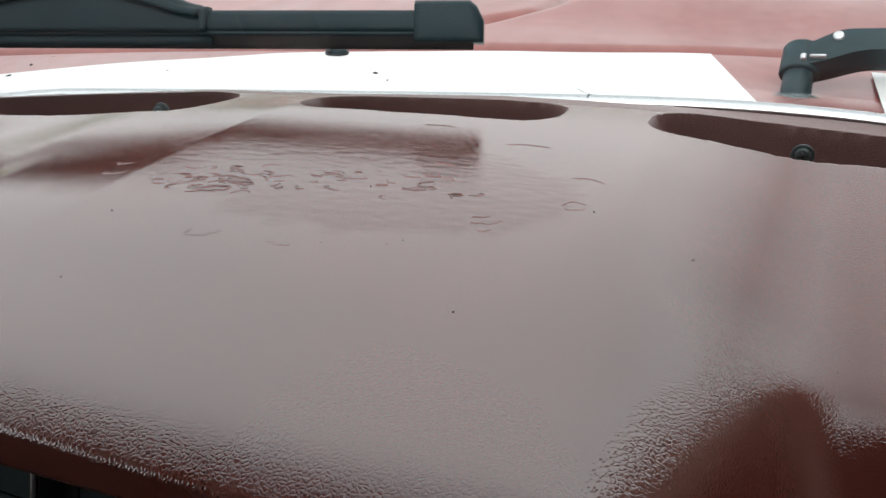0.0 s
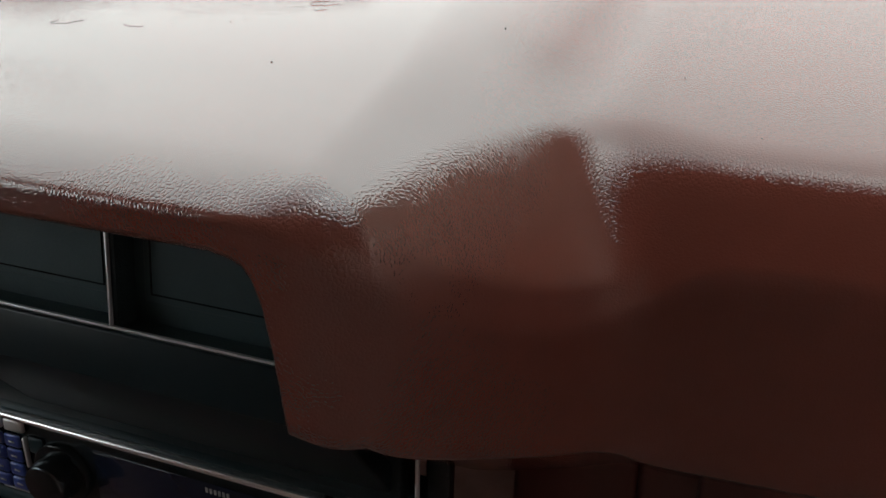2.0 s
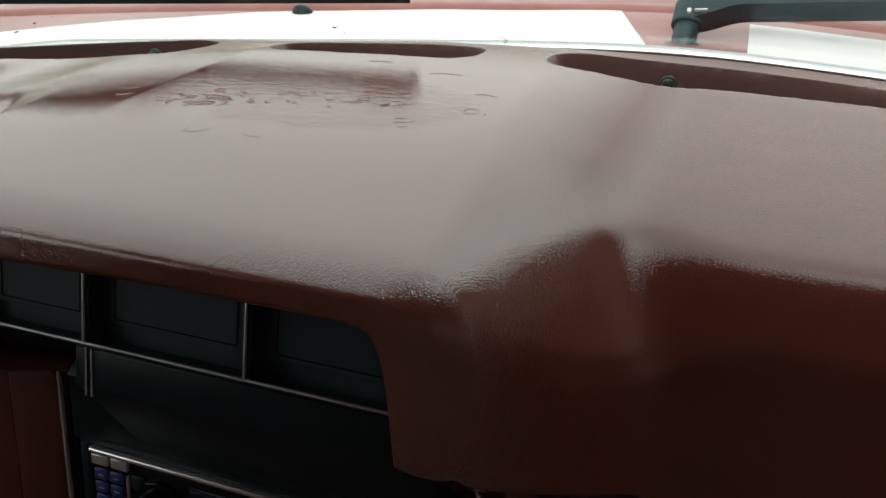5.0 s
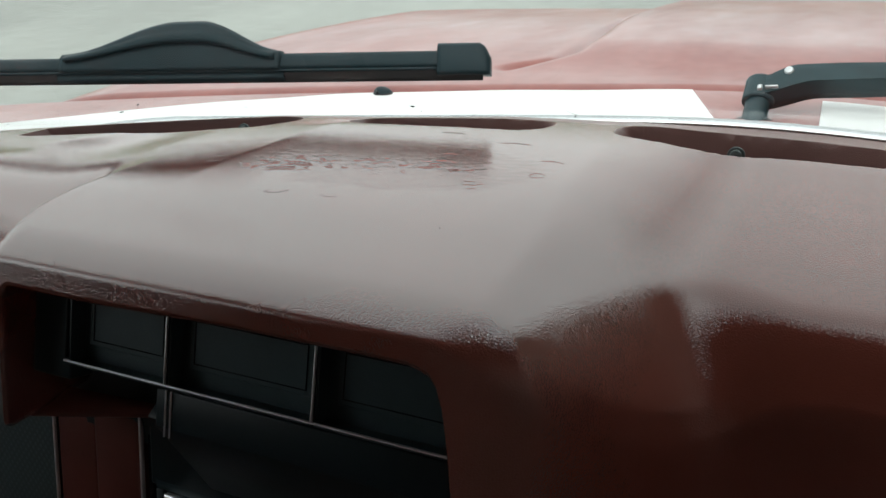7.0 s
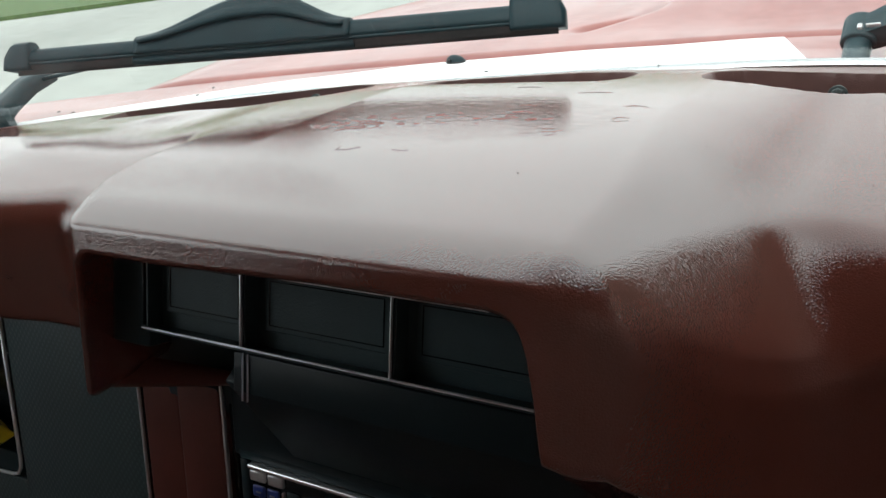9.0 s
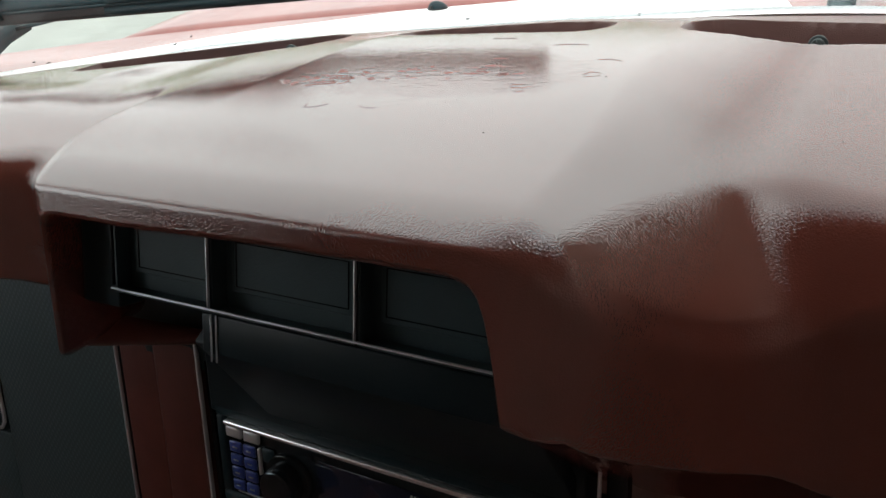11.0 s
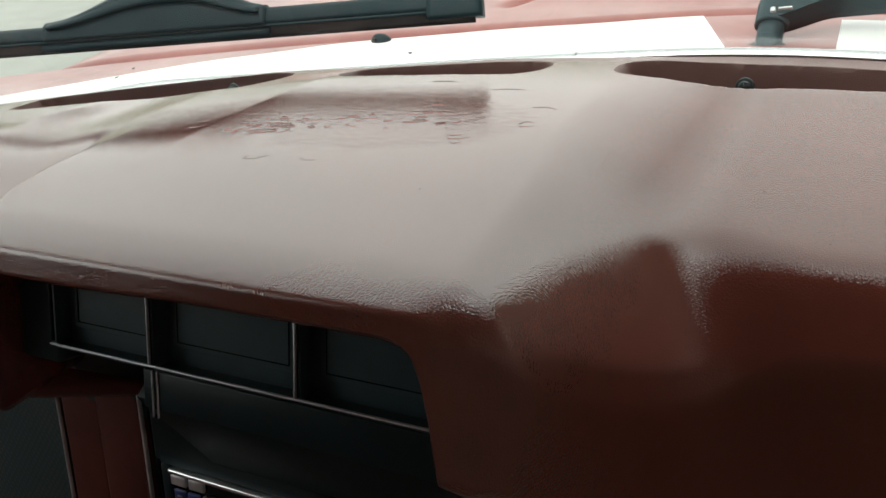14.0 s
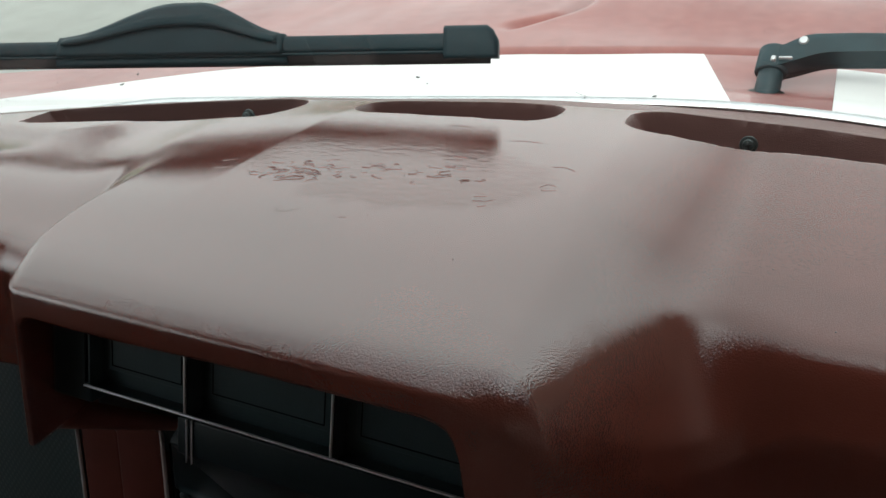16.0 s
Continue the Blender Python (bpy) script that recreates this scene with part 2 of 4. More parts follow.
def sweep(points, section, closed=False):
    """A section (list of 2D points, x across, y up) swept along points; up stays near z."""
    bm = bmesh.new()
    pts = [Vector(p) for p in points]
    rings = []
    for i, p in enumerate(pts):
        d = (pts[min(i + 1, len(pts) - 1)] - pts[max(i - 1, 0)]).normalized()
        side = d.cross(Vector((0, 0, 1))).normalized()
        up = side.cross(d)
        rings.append([bm.verts.new(p + side * a + up * b) for a, b in section])
    n = len(section)
    for r0, r1 in zip(rings, rings[1:]):
        for k in range(n):
            bm.faces.new((r0[k], r0[(k + 1) % n], r1[(k + 1) % n], r1[k]))
    bm.faces.new(rings[0][::-1])
    bm.faces.new(rings[-1])
    return bm


def circle(r, n=10):
    return [(r * math.cos(2 * math.pi * k / n), r * math.sin(2 * math.pi * k / n)) for k in range(n)]


def S(a, b, x):
    t = min(1.0, max(0.0, (x - a) / (b - a)))
    return t * t * (3 - 2 * t)


# ---- plan of the vehicle (x across, y ahead, z up) ----
X_LEFT, X_RIGHT = -0.66, 0.86


def y_base(x):
    """Where the windshield meets the dash."""
    return 0.392 - 0.255 * (math.sqrt((x - 0.13) ** 2 + 0.01) - 0.1) - 0.25 * max(0.0, -0.3 - x) ** 2


def interp(x, xs, ys):
    return float(np.interp(x, xs, ys))


def hump(x, y):
    """The raised centre of the dash pad, 0 to 1, with a soft flank towards the passenger side."""
    left = interp(y, [0.0, 0.012, 0.025, 0.045, 0.07, 0.12, 0.18], [-0.185, -0.190, -0.195, -0.1995, -0.203, -0.206, -0.212])
    back = S(0.06, 0.22, y)
    right, wide = 0.076 - 0.016 * back, 0.074 + 0.012 * back
    return S(left - 0.014 - 0.03 * S(0.06, 0.20, y), left, x) * (1 - S(right, right + wide, x))


def crown_z(y):
    """The long section of the raised centre, dropping ever faster towards the glass."""
    return 1.0643 - 0.02 * (y - 0.055) - 0.28 * max(0.0, y - 0.055) ** 2


def z_top(x, y):
    crown = crown_z(y)
    rear = y_base(x)
    drop = S(rear - 0.085, rear, y)
    side = 0.10 * max(0.0, -0.15 - x)
    crown += min(0.0, 1.031 - crown_z(rear) + side) * drop - 0.78 * side * S(0.06, 0.18, y)
    crown -= 0.8 * max(0.0, 0.05 - y) ** 2
    right = 1.031 - 0.004 * drop
    left = 1.046 + 0.012 * S(-0.22, -0.35, x) * (1 - S(0.08, 0.2, y))
    left -= 0.045 * max(0.0, y - 0.055) + 0.002 * drop
    low = right if x > -0.05 else left
    if x < -0.05:
        # the driver's flank runs out into the crown before it reaches the glass
        low = crown - max(0.0, crown - low) * (1 - S(0.04, 0.185, y) * S(-0.34, -0.225, x))
    low = min(low, crown)
    return low + (crown - low) * hump(x, y)


def y_front(x):
    xs = [-0.70, -0.36, -0.295, -0.25, -0.209, -0.196, -0.185, 0.058, 0.078, 0.093, 0.105, 0.155, 0.168, 0.182, 0.20, 0.9]
    ys = [-0.004, -0.002, 0.006, 0.036, 0.034, 0.014, -0.003, -0.003, -0.002, -0.001, 0.009, 0.079, 0.091, 0.097, 0.099, 0.100]
    return interp(x, xs, ys)


OPEN_L, OPEN_R, OPEN_TOP = -0.182, 0.0775, 1.0440
POD_R, POD_TOP = -0.293, 1.031


def corner(d, r):
    return r - math.sqrt(max(0.0, r * r - (r - d) ** 2)) if d < r else 0.0


def is_open(x):
    return OPEN_L < x < OPEN_R or x < POD_R


def z_bottom(x):
    if OPEN_L < x < OPEN_R:
        if x > 0.0:
            return interp(x, [0.054, 0.060, 0.065, 0.0685, 0.0715, 0.0740, 0.0760, 0.0775], [OPEN_TOP, 1.0428, 1.0405, 1.036, 1.027, 1.014, 1.000, 0.989])
        return OPEN_TOP - 0.0025 * (1 - S(-0.13, -0.02, x)) - corner(x - OPEN_L, 0.012)
    if x < POD_R:
        return POD_TOP - corner(POD_R - x, 0.02)
    return interp(x, [-0.36, -0.30, -0.27, -0.24, -0.217, -0.199, -0.189, -0.182, 0.078, 0.10, 0.12, 0.145, 0.18, 0.27, 0.9], [0.985, 0.982, 0.972, 0.957, 0.950, 0.952, 0.960, 0.968, 0.988, 0.982, 0.956, 0.926, 0.902, 0.906, 0.912])


def slot_front(x):
    return interp(x, [-0.66, -0.46, -0.324, -0.27, -0.215, -0.18, -0.15, -0.113, -0.054, 0.003, 0.05, 0.1, 0.166, 0.3, 0.9], [0.165, 0.210, 0.232, 0.242, 0.252, 0.268, 0.275, 0.283, 0.292, 0.298, 0.300, 0.308, 0.316, 0.311, 0.270])


SLOTS = ((-0.44, -0.200), (-0.152, 0.003), (0.050, 0.62))


def slot(x, y):
    """Depth share of the three defroster slots."""
    best = 0.0
    for a, b in SLOTS:
        if a < x < b:
            f, k = slot_front(x), y_base(x) - interp(x, [-0.3, -0.139, 0.0, 0.06, 0.2], [0.009, 0.015, 0.022, 0.024, 0.024])
            end = min(x - a, b - x)
            pinch = 1 - math.sqrt(max(0.0, 1 - (1 - min(1.0, end / 0.026)) ** 2))
            f2, k2 = f + (k - f) * 0.5 * pinch, k - (k - f) * 0.35 * pinch
            best = max(best, S(0.0, 0.014, end) * S(f2, f2 + 0.008, y) * (1 - S(k2 - 0.004, k2, y)))
    return best


def smooth_fn(fn, w, n=4):
    """A running mean of fn, to round the corners of a plan line."""
    return lambda x: sum(fn(x + w * k / n) for k in range(-n, n + 1)) / (2 * n + 1)


Y_FRONT = smooth_fn(y_front, 0.006)


def edge_fall(x, y):
    """How far the passenger end of the hump has rounded down below the top at a point of the plan."""
    df = -0.82 * (x - 0.097) + 0.575 * (y + 0.002)
    dp = y - 0.099
    run = 0.575 * (x - 0.097) + 0.82 * (y + 0.002)
    w = 1 / (1 + math.exp(min(60.0, (dp - df) / 0.011)))
    d = 0.5 * (df + dp + math.sqrt((df - dp) ** 2 + 0.024 ** 2))
    deep = w * (0.003 + 0.044 * min(1.0, max(0.0, run / 0.115))) + (1 - w) * 0.013
    slope = w * 1.05 + (1 - w) * 1.7
    soft = 0.005
    return 0.5 * slope * (deep - d + math.sqrt((deep - d) ** 2 + soft ** 2)) * S(0.055, 0.085, x)


def dash_pad():
    xs = list(np.arange(X_LEFT, -0.315, 0.01)) + list(np.arange(-0.315, -0.285, 0.0015)) + list(np.arange(-0.285, -0.205, 0.003))
    xs += list(np.arange(-0.205, -0.16, 0.0014)) + list(np.arange(-0.16, -0.12, 0.0014)) + list(np.arange(-0.12, -0.02, 0.003)) + list(np.arange(-0.02, 0.057, 0.0014)) + list(np.arange(0.057, 0.085, 0.0008))
    xs += list(np.arange(0.085, 0.19, 0.0015)) + list(np.arange(0.19, 0.26, 0.003)) + list(np.arange(0.26, X_RIGHT, 0.012))
    xs = [float(b) for a, b in zip([-9.0] + xs, xs) if b - a > 0.0005]
    cols, pits = [], []
    for x in xs:
        yf, zb = Y_FRONT(x), z_bottom(x)
        inside = is_open(x)
        mid = S(-0.211, -0.189, x) * (1 - S(0.10, 0.13, x))
        far = S(0.090, 0.118, x)
        brow = mid * (1 - S(0.062, 0.096, x))
        ry = 0.022 - 0.002 * mid + 0.006 * brow
        rz = 0.019 - 0.001 * mid
        yr = y_base(x) - 0.005
        y_round = yf + ry * (1 - far)
        prof, pit = [], []
        n_top = 170
        for k in range(n_top + 1):
            y = yr + (y_round - yr) * (k / n_top) ** 1.7
            d = slot(x, y)
            prof.append((y, z_top(x, y) - edge_fall(x, y) - 0.026 * d))
            pit.append(d > 0.02)
        slant = 0.27 - 0.10 * far - 0.17 * (1 - S(-0.208, -0.185, x))
        zt = z_top(x, y_round)
        rz = min(rz, (zt - zb) * 0.88)
        for k in range(1, 17):
            # a quarter ellipse down to the front, which fades out where the facet takes over
            a = math.pi / 2 * k / 16
            y = y_round - (y_round - yf) * math.sin(a) - slant * rz * (1 - far) * (1 - math.cos(a)) * 0.5
            fall = rz * (1 - math.cos(a))
            if brow > 0:
                # the brow: a gently falling band, a tight edge, then the face
                s = min(1.0, k / 10)
                b = math.pi / 2 * max(0.0, (k - 10) / 6)
                y += brow * (y_round - (ry - 0.003) * s - 0.003 * math.sin(b) - y)
                fall += brow * (0.0052 * s * s + 0.0032 * (1 - math.cos(b)) - fall)
            fall *= 1 - far
            prof.append((y - 0.0006 * k * far, z_top(x, max(y, yf)) - (fall ** 3 + edge_fall(x, y) ** 3) ** (1 / 3) - 0.0009 * k * far))
        yf, z0 = prof[-1]
        z1 = min(zb + 0.004, z0 - 0.0005)
        for k in range(1, 13):
            prof.append((yf - slant * (z0 - z1) * k / 12, z0 + (z1 - z0) * k / 12))
        ye = prof[-1][0]
        for k in range(1, 5):
            a = math.pi / 2 * k / 4
            prof.append((ye + 0.004 * (1 - math.cos(a)), z1 - 0.004 * math.sin(a)))
        for k in range(1, 7):
            s = k / 6
            prof.append((ye + 0.004 + (0.05 if inside else 0.06) * s, z1 - 0.004 - (0.004 if inside or x < -0.17 else 0.078) * s))
        cols.append([(x, y, z) for y, z in prof])
        pits.append(pit + [False] * (len(prof) - len(pit)))
    rows = len(cols[0])
    # the creases are rounded off along the section and across it
    first = next(i for i, c in enumerate(cols) if c[0][0] > 0.085)
    for i, c in enumerate(cols):
        for _ in range(5 if c[0][0] > 0.09 else 4):
            old = list(c)
            for k in range(150, rows - 14):
                f = 0.5 * S(150, 160, k) * (1 - S(rows - 24, rows - 14, k))
                c[k] = (old[k][0], *(old[k][n] + f * ((old[k - 1][n] + old[k + 1][n]) / 2 - old[k][n]) for n in (1, 2)))
    for turn in range(46):
        old = [list(c) for c in cols]
        for i in range(first, len(cols) - 1):
            f = 0.5 * S(0.118, 0.145, cols[i][0][0]) * (1 - S(0.20, 0.25, cols[i][0][0]))
            for k in range(120, rows):
                g = f * S(120, 150, k)
                cols[i][k] = (old[i][k][0], *(old[i][k][n] + g * ((old[i - 1][k][n] + old[i + 1][k][n]) / 2 - old[i][k][n]) for n in (1, 2)))
    dash = thing("dashboard", "oxblood red grained vinyl dashboard with a glossy worn top", "dashboard")

    def sheet(keep):
        bm, seen = bmesh.new(), {}

        def vert(i, k):
            if (i, k) not in seen:
                seen[i, k] = bm.verts.new(cols[i][k])
            return seen[i, k]
        for i in range(len(cols) - 1):
            for k in range(rows - 1):
                if keep(i, k):
                    bm.faces.new((vert(i, k), vert(i, k + 1), vert(i + 1, k + 1), vert(i + 1, k)))
        return bm

    def in_pit(i, k):
        return pits[i][k] or pits[i + 1][k] or pits[i][k + 1] or pits[i + 1][k + 1]
    def at_glass(i, k):
        x, y, _ = cols[i][k + 1]
        return y > y_base(x) - interp(x, [-0.3, -0.139, 0.0, 0.06], [0.012, 0.016, 0.024, 0.027])
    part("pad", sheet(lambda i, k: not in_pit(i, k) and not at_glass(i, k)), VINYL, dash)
    part("rear_rim", sheet(lambda i, k: at_glass(i, k) and not in_pit(i, k)), VINYL_DUSTY, dash, "dusty rim of red vinyl along the glass")
    for a, b in SLOTS:
        part("defroster_slot", sheet(lambda i, k: in_pit(i, k) and a - 0.03 < cols[i][k][0] < b + 0.03), VINYL_MATT, dash, "recessed defroster slot in matt red vinyl")
    def sill(u, v):
        # the lower corner of the brow curls under the driver's end of the pockets
        x = -0.212 + 0.090 * u
        a = math.pi * (0.05 + 0.95 * v)
        r = 0.013 * (1 - 0.75 * u)
        return (x, 0.014 + 0.022 * u - 1.1 * r * math.sin(a), 0.9555 - 0.006 * u + r * math.cos(a))
    part("lower_corner", grid(sill, 16, 12), RED_PLASTIC, dash, "dark rolled corner under the brow")
    return dash


DASH = dash_pad()


def panel_y(z):
    """The lower panel leans: its foot stands further back in the cabin."""
    return 0.034 + (z - 0.92) * 0.25


def lean(z0):
    return Matrix.Translation((0, panel_y(z0), z0)) @ pose(0, 0, 0, -math.degrees(math.atan(0.25)))


def leaned(z0, slope, y0):
    """A frame on a panel that leans ahead at its top: x across, y into the panel, z up along it."""
    return Matrix.Translation((0, y0, z0)) @ pose(0, 0, 0, -math.degrees(math.atan(slope)))


UPPER = leaned(1.0, 0.37, 0.0)
LOWER = leaned(0.92, 0.25, 0.034)
GLOSS_BLACK = make_plain("gloss_black_plastic", (0.008, 0.012, 0.014), 0.22, bump=0.02, spec=0.3)
BLUE_KEY = make_plain("blue_translucent_keys", (0.030, 0.060, 0.26), 0.3)
SILVER = make_plain("satin_silver_plastic", (0.62, 0.64, 0.65), 0.3, metal=0.5, bump=0)
BRIGHT_EDGE = make_plain("bright_satin_edge", (0.92, 0.97, 1.0), 0.24, metal=0.85, var=0.05, bump=0)
PANEL = make_plain("dark_plain_plastic", (0.010, 0.020, 0.024), 0.45, spec=0.2)
DISPLAY = make_plain("dark_display", (0.010, 0.014, 0.028), 0.12, bump=0)
PRINT = make_plain("pale_print", (0.35, 0.37, 0.37), 0.6, bump=0)
YELLOW = make_plain("yellow_wrapper", (0.55, 0.38, 0.02), 0.3, var=0.25)
BROWN = make_plain("brown_wrapper_print", (0.10, 0.035, 0.02), 0.3)
SCREW = make_plain("dark_oxidised_steel", (0.06, 0.075, 0.075), 0.42, metal=0.7, var=0.4)


def rim(x0, x1, z0, z1, w, d, m, bevel=0.0004):
    """A flat rectangular frame of width w and depth d."""
    return merge(
        box((x0, -d, z0), (x1, 0, z0 + w), bevel, 1, m), box((x0, -d, z1 - w), (x1, 0, z1), bevel, 1, m),
        box((x0, -d, z0 + w), (x0 + w, 0, z1 - w), bevel, 1, m), box((x1 - w, -d, z0 + w), (x1, 0, z1 - w), bevel, 1, m))


def tray(lo, hi, t, m):
    """An open box with walls of thickness t, open towards -y."""
    bm = box(lo, hi)
    front = [f for f in bm.faces if all(abs(v.co.y - lo[1]) < 1e-6 for v in f.verts)]
    bmesh.ops.delete(bm, geom=front, context="FACES_ONLY")
    bmesh.ops.recalc_face_normals(bm, faces=bm.faces)
    bmesh.ops.solidify(bm, geom=bm.faces[:], thickness=t)
    bmesh.ops.transform(bm, matrix=m, verts=bm.verts)
    return bm


def centre_stack():
    st = thing("centre_stack", "black plastic centre panel with three blank pockets and thin chrome strips", "dashboard panel")
    # three blank pockets under the brow
    edges = (-0.1535, -0.086, 0.0, 0.089)
    for x0, x1 in zip(edges, edges[1:]):
        a, b = x0 + 0.0008, x1 - 0.0008
        p = part("pocket", tray((a, 0.001, -0.002), (b, 0.012, 0.046), 0.0012, UPPER), BLACK_TEX, st, smooth=False)
        deep = UPPER @ Matrix.Translation((0, 0.0105, 0))
        part("blank_plate", box((a + 0.007, -0.0025, 0.008), (b - 0.005, 0.0, 0.036), 0.0008, 2, deep), BLACK_TEX, p, smooth=False)
        part("inner_rim", rim(a + 0.010, b - 0.008, 0.0110, 0.0330, 0.0005, 0.0031, deep, 0.0002), GLOSS_BLACK, p, smooth=False)
    part("strip", box((-0.1545, -0.0010, -0.00045), (0.090, 0.0006, 0.00045), 0.0002, 2, UPPER), TRIM_SILVER, st)
    part("strip", box((-0.1545, -0.0010, 0.0362), (0.090, 0.0006, 0.0372), 0.0003, 2, UPPER), TRIM_SILVER, st)
    for x in (-0.086, 0.0):
        part("divider", box((x - 0.0004, -0.0008, 0.00045), (x + 0.0004, 0.0008, 0.0362), 0.0002, 2, UPPER), TRIM_SILVER, st)
    part("divider", box((-0.1543, 0.0, 0.0013), (-0.1535, 0.003, 0.036), 0.0003, 2, UPPER), GLOSS_BLACK, st)
    part("cheek", box((-0.20, 0.004, -0.012), (-0.1545, 0.020, 0.048), 0.001, 2, UPPER), BLACK, st)
    # plain panel below the strip, then the leaning radio panel
    part("plain_panel", box((-0.0930, 0.002, -0.0235), (0.10, 0.014, -0.003), 0.0012, 2, UPPER), PANEL, st)
    part("plain_panel", box((-0.0990, 0.0, -0.066), (0.084, 0.010, 0.012), 0.0012, 2, leaned(0.970, -0.42, 0.0)), PANEL, st)
    part("backing", box((-0.20, 0.034, 0.92), (-0.10, 0.046, 1.03), 0.001), BLACK, st)
    part("plain_panel", box((-0.146, -0.004, -0.022), (0.088, 0.016, 0.024), 0.0015, 2, LOWER), PANEL, st)
    part("radio_bezel", rim(-0.143, 0.064, -0.082, -0.017, 0.007, 0.004, LOWER, 0.0012), BLACK, st)
    part("lower_panel", box((-0.146, 0.004, -0.20), (0.10, 0.018, -0.018), 0.0015, 2, LOWER), BLACK, st)
    for x0 in (-0.0835, -0.0802):
        part("chrome_tick", box((x0 - 0.003, 0.001, -0.027), (x0 - 0.0025, 0.0022, -0.003), 0.0002, 1, UPPER), TRIM_SILVER, st)
    for x0 in (0.073, 0.0775):
        part("chrome_tick", box((x0, -0.0055, 0.008), (x0 + 0.0012, 0.0, 0.019), 0.0004, 1, LOWER), TRIM_SILVER, st)
    part("edge_trim", box((-0.1525, -0.006, -0.20), (-0.1511, -0.003, 0.034), 0.0005, 2, LOWER), TRIM_SILVER, st)
    part("edge_trim", box((0.0945, -0.006, -0.20), (0.0958, -0.003, 0.012), 0.0005, 2, LOWER), TRIM_SILVER, st)
    part("edge_panel", box((0.0960, 0.002, -0.20), (0.106, 0.010, 0.02), 0.0012, 2, LOWER), GLOSS_BLACK, st)
    part("edge_panel", box((-0.1498, -0.002, -0.20), (-0.1462, 0.010, 0.035), 0.001, 2, LOWER), GLOSS_BLACK, st)
    return st


centre_stack()


def car_radio():
    r = thing("car_radio", "black car radio with a bright chrome top edge and blue keys", "radio")
    z1, z0, xa, xb = -0.024, -0.074, -0.134, 0.053
    part("body", box((xa, -0.004, z0), (xb, 0.02, z1), 0.0015, 2, LOWER), GLOSS_BLACK, r)
    part("chrome_edge", merge(box((xa, -0.0075, z1 - 0.0034), (xb, 0.0, z1), 0.0016, 5, LOWER)), BRIGHT_EDGE, r)
    for k in range(2):
        part("silver_key", box((xa + 0.001 + 0.0135 * k, -0.0065, z1 - 0.0105), (xa + 0.0125 + 0.0135 * k, -0.004, z1 - 0.0040), 0.0008, 2, LOWER), SILVER, r)
    for i in range(2):
        for j in range(4):
            x, z = xa + 0.002 + 0.0105 * i, z1 - 0.0135 - 0.0085 * j
            key = part("blue_key", box((x, -0.0060, z - 0.0072), (x + 0.0093, -0.004, z), 0.0010, 2, LOWER), BLUE_KEY, r)
            part("mark", box((x + 0.003, -0.00625, z - 0.0042), (x + 0.0065, -0.0059, z - 0.0032), 0, 1, LOWER), PRINT, key)
    part("silver_key", box((xa + 0.0245, -0.0065, z1 - 0.030), (xa + 0.0262, -0.004, z1 - 0.013), 0.0005, 2, LOWER), SILVER, r)
    part("menu_key", box((xa + 0.0275, -0.0058, z1 - 0.021), (xa + 0.036, -0.004, z1 - 0.012), 0.001, 2, LOWER), BLACK, r)
    turn = LOWER @ Matrix.Translation((xa + 0.046, -0.004, z1 - 0.0275)) @ pose(0, 0, 0, 90)
    ring = part("knob_ring", cyl(0.0165, 0.0155, 0.003, 40, 0.0006, turn), GLOSS_BLACK, r)
    part("knob", cyl(0.0125, 0.0110, 0.014, 40, 0.0012, turn), KNOB, ring, "dark glossy volume knob")
    part("display", box((xa + 0.066, -0.0047, z0 + 0.008), (xb - 0.012, -0.004, z1 - 0.010), 0.0003, 1, LOWER), DISPLAY, r)
    for k in range(6):
        x = xa + 0.128 + 0.0022 * k
        part("mark", box((x, -0.00505, z1 - 0.0150), (x + 0.0012, -0.0047, z1 - 0.0125), 0, 1, LOWER), PRINT, r)
    part("mark", box((xa + 0.004, -0.0043, z0 + 0.0015), (xa + 0.05, -0.0039, z0 + 0.0025), 0, 1, LOWER), PRINT, r)
    return r


car_radio()


def lower_dash():
    st = thing("lower_dash", "lower dashboard with a red pillar between black textured panels", "dashboard panel")
    part("pillar", merge(box((-0.2265, -0.001, -0.20), (-0.192, 0.02, 0.05), 0.003, 3, LOWER), box((-0.1925, -0.004, -0.20), (-0.1535, 0.02, 0.05), 0.004, 3, LOWER)), RED_PLASTIC, st)
    part("edge_trim", box((-0.2290, -0.0025, -0.20), (-0.2276, 0.0, 0.06), 0.0006, 2, LOWER), TRIM_SILVER, st)
    part("side_panel", box((-0.366, 0.0, -0.20), (-0.2295, 0.02, 0.08), 0.001, 2, LOWER), BLACK_WEAVE, st, "black panel with fine diamond texture")
    part("side_panel", box((-0.62, 0.0, -0.20), (-0.366, 0.02, -0.099), 0.001, 2, LOWER), BLACK_WEAVE, st)
    part("red_post", box((0.107, 0.104, -0.20), (0.171, 0.118, 0.0), 0.004, 3, LOWER), RED_PLASTIC, st)
    return st


lower_dash()


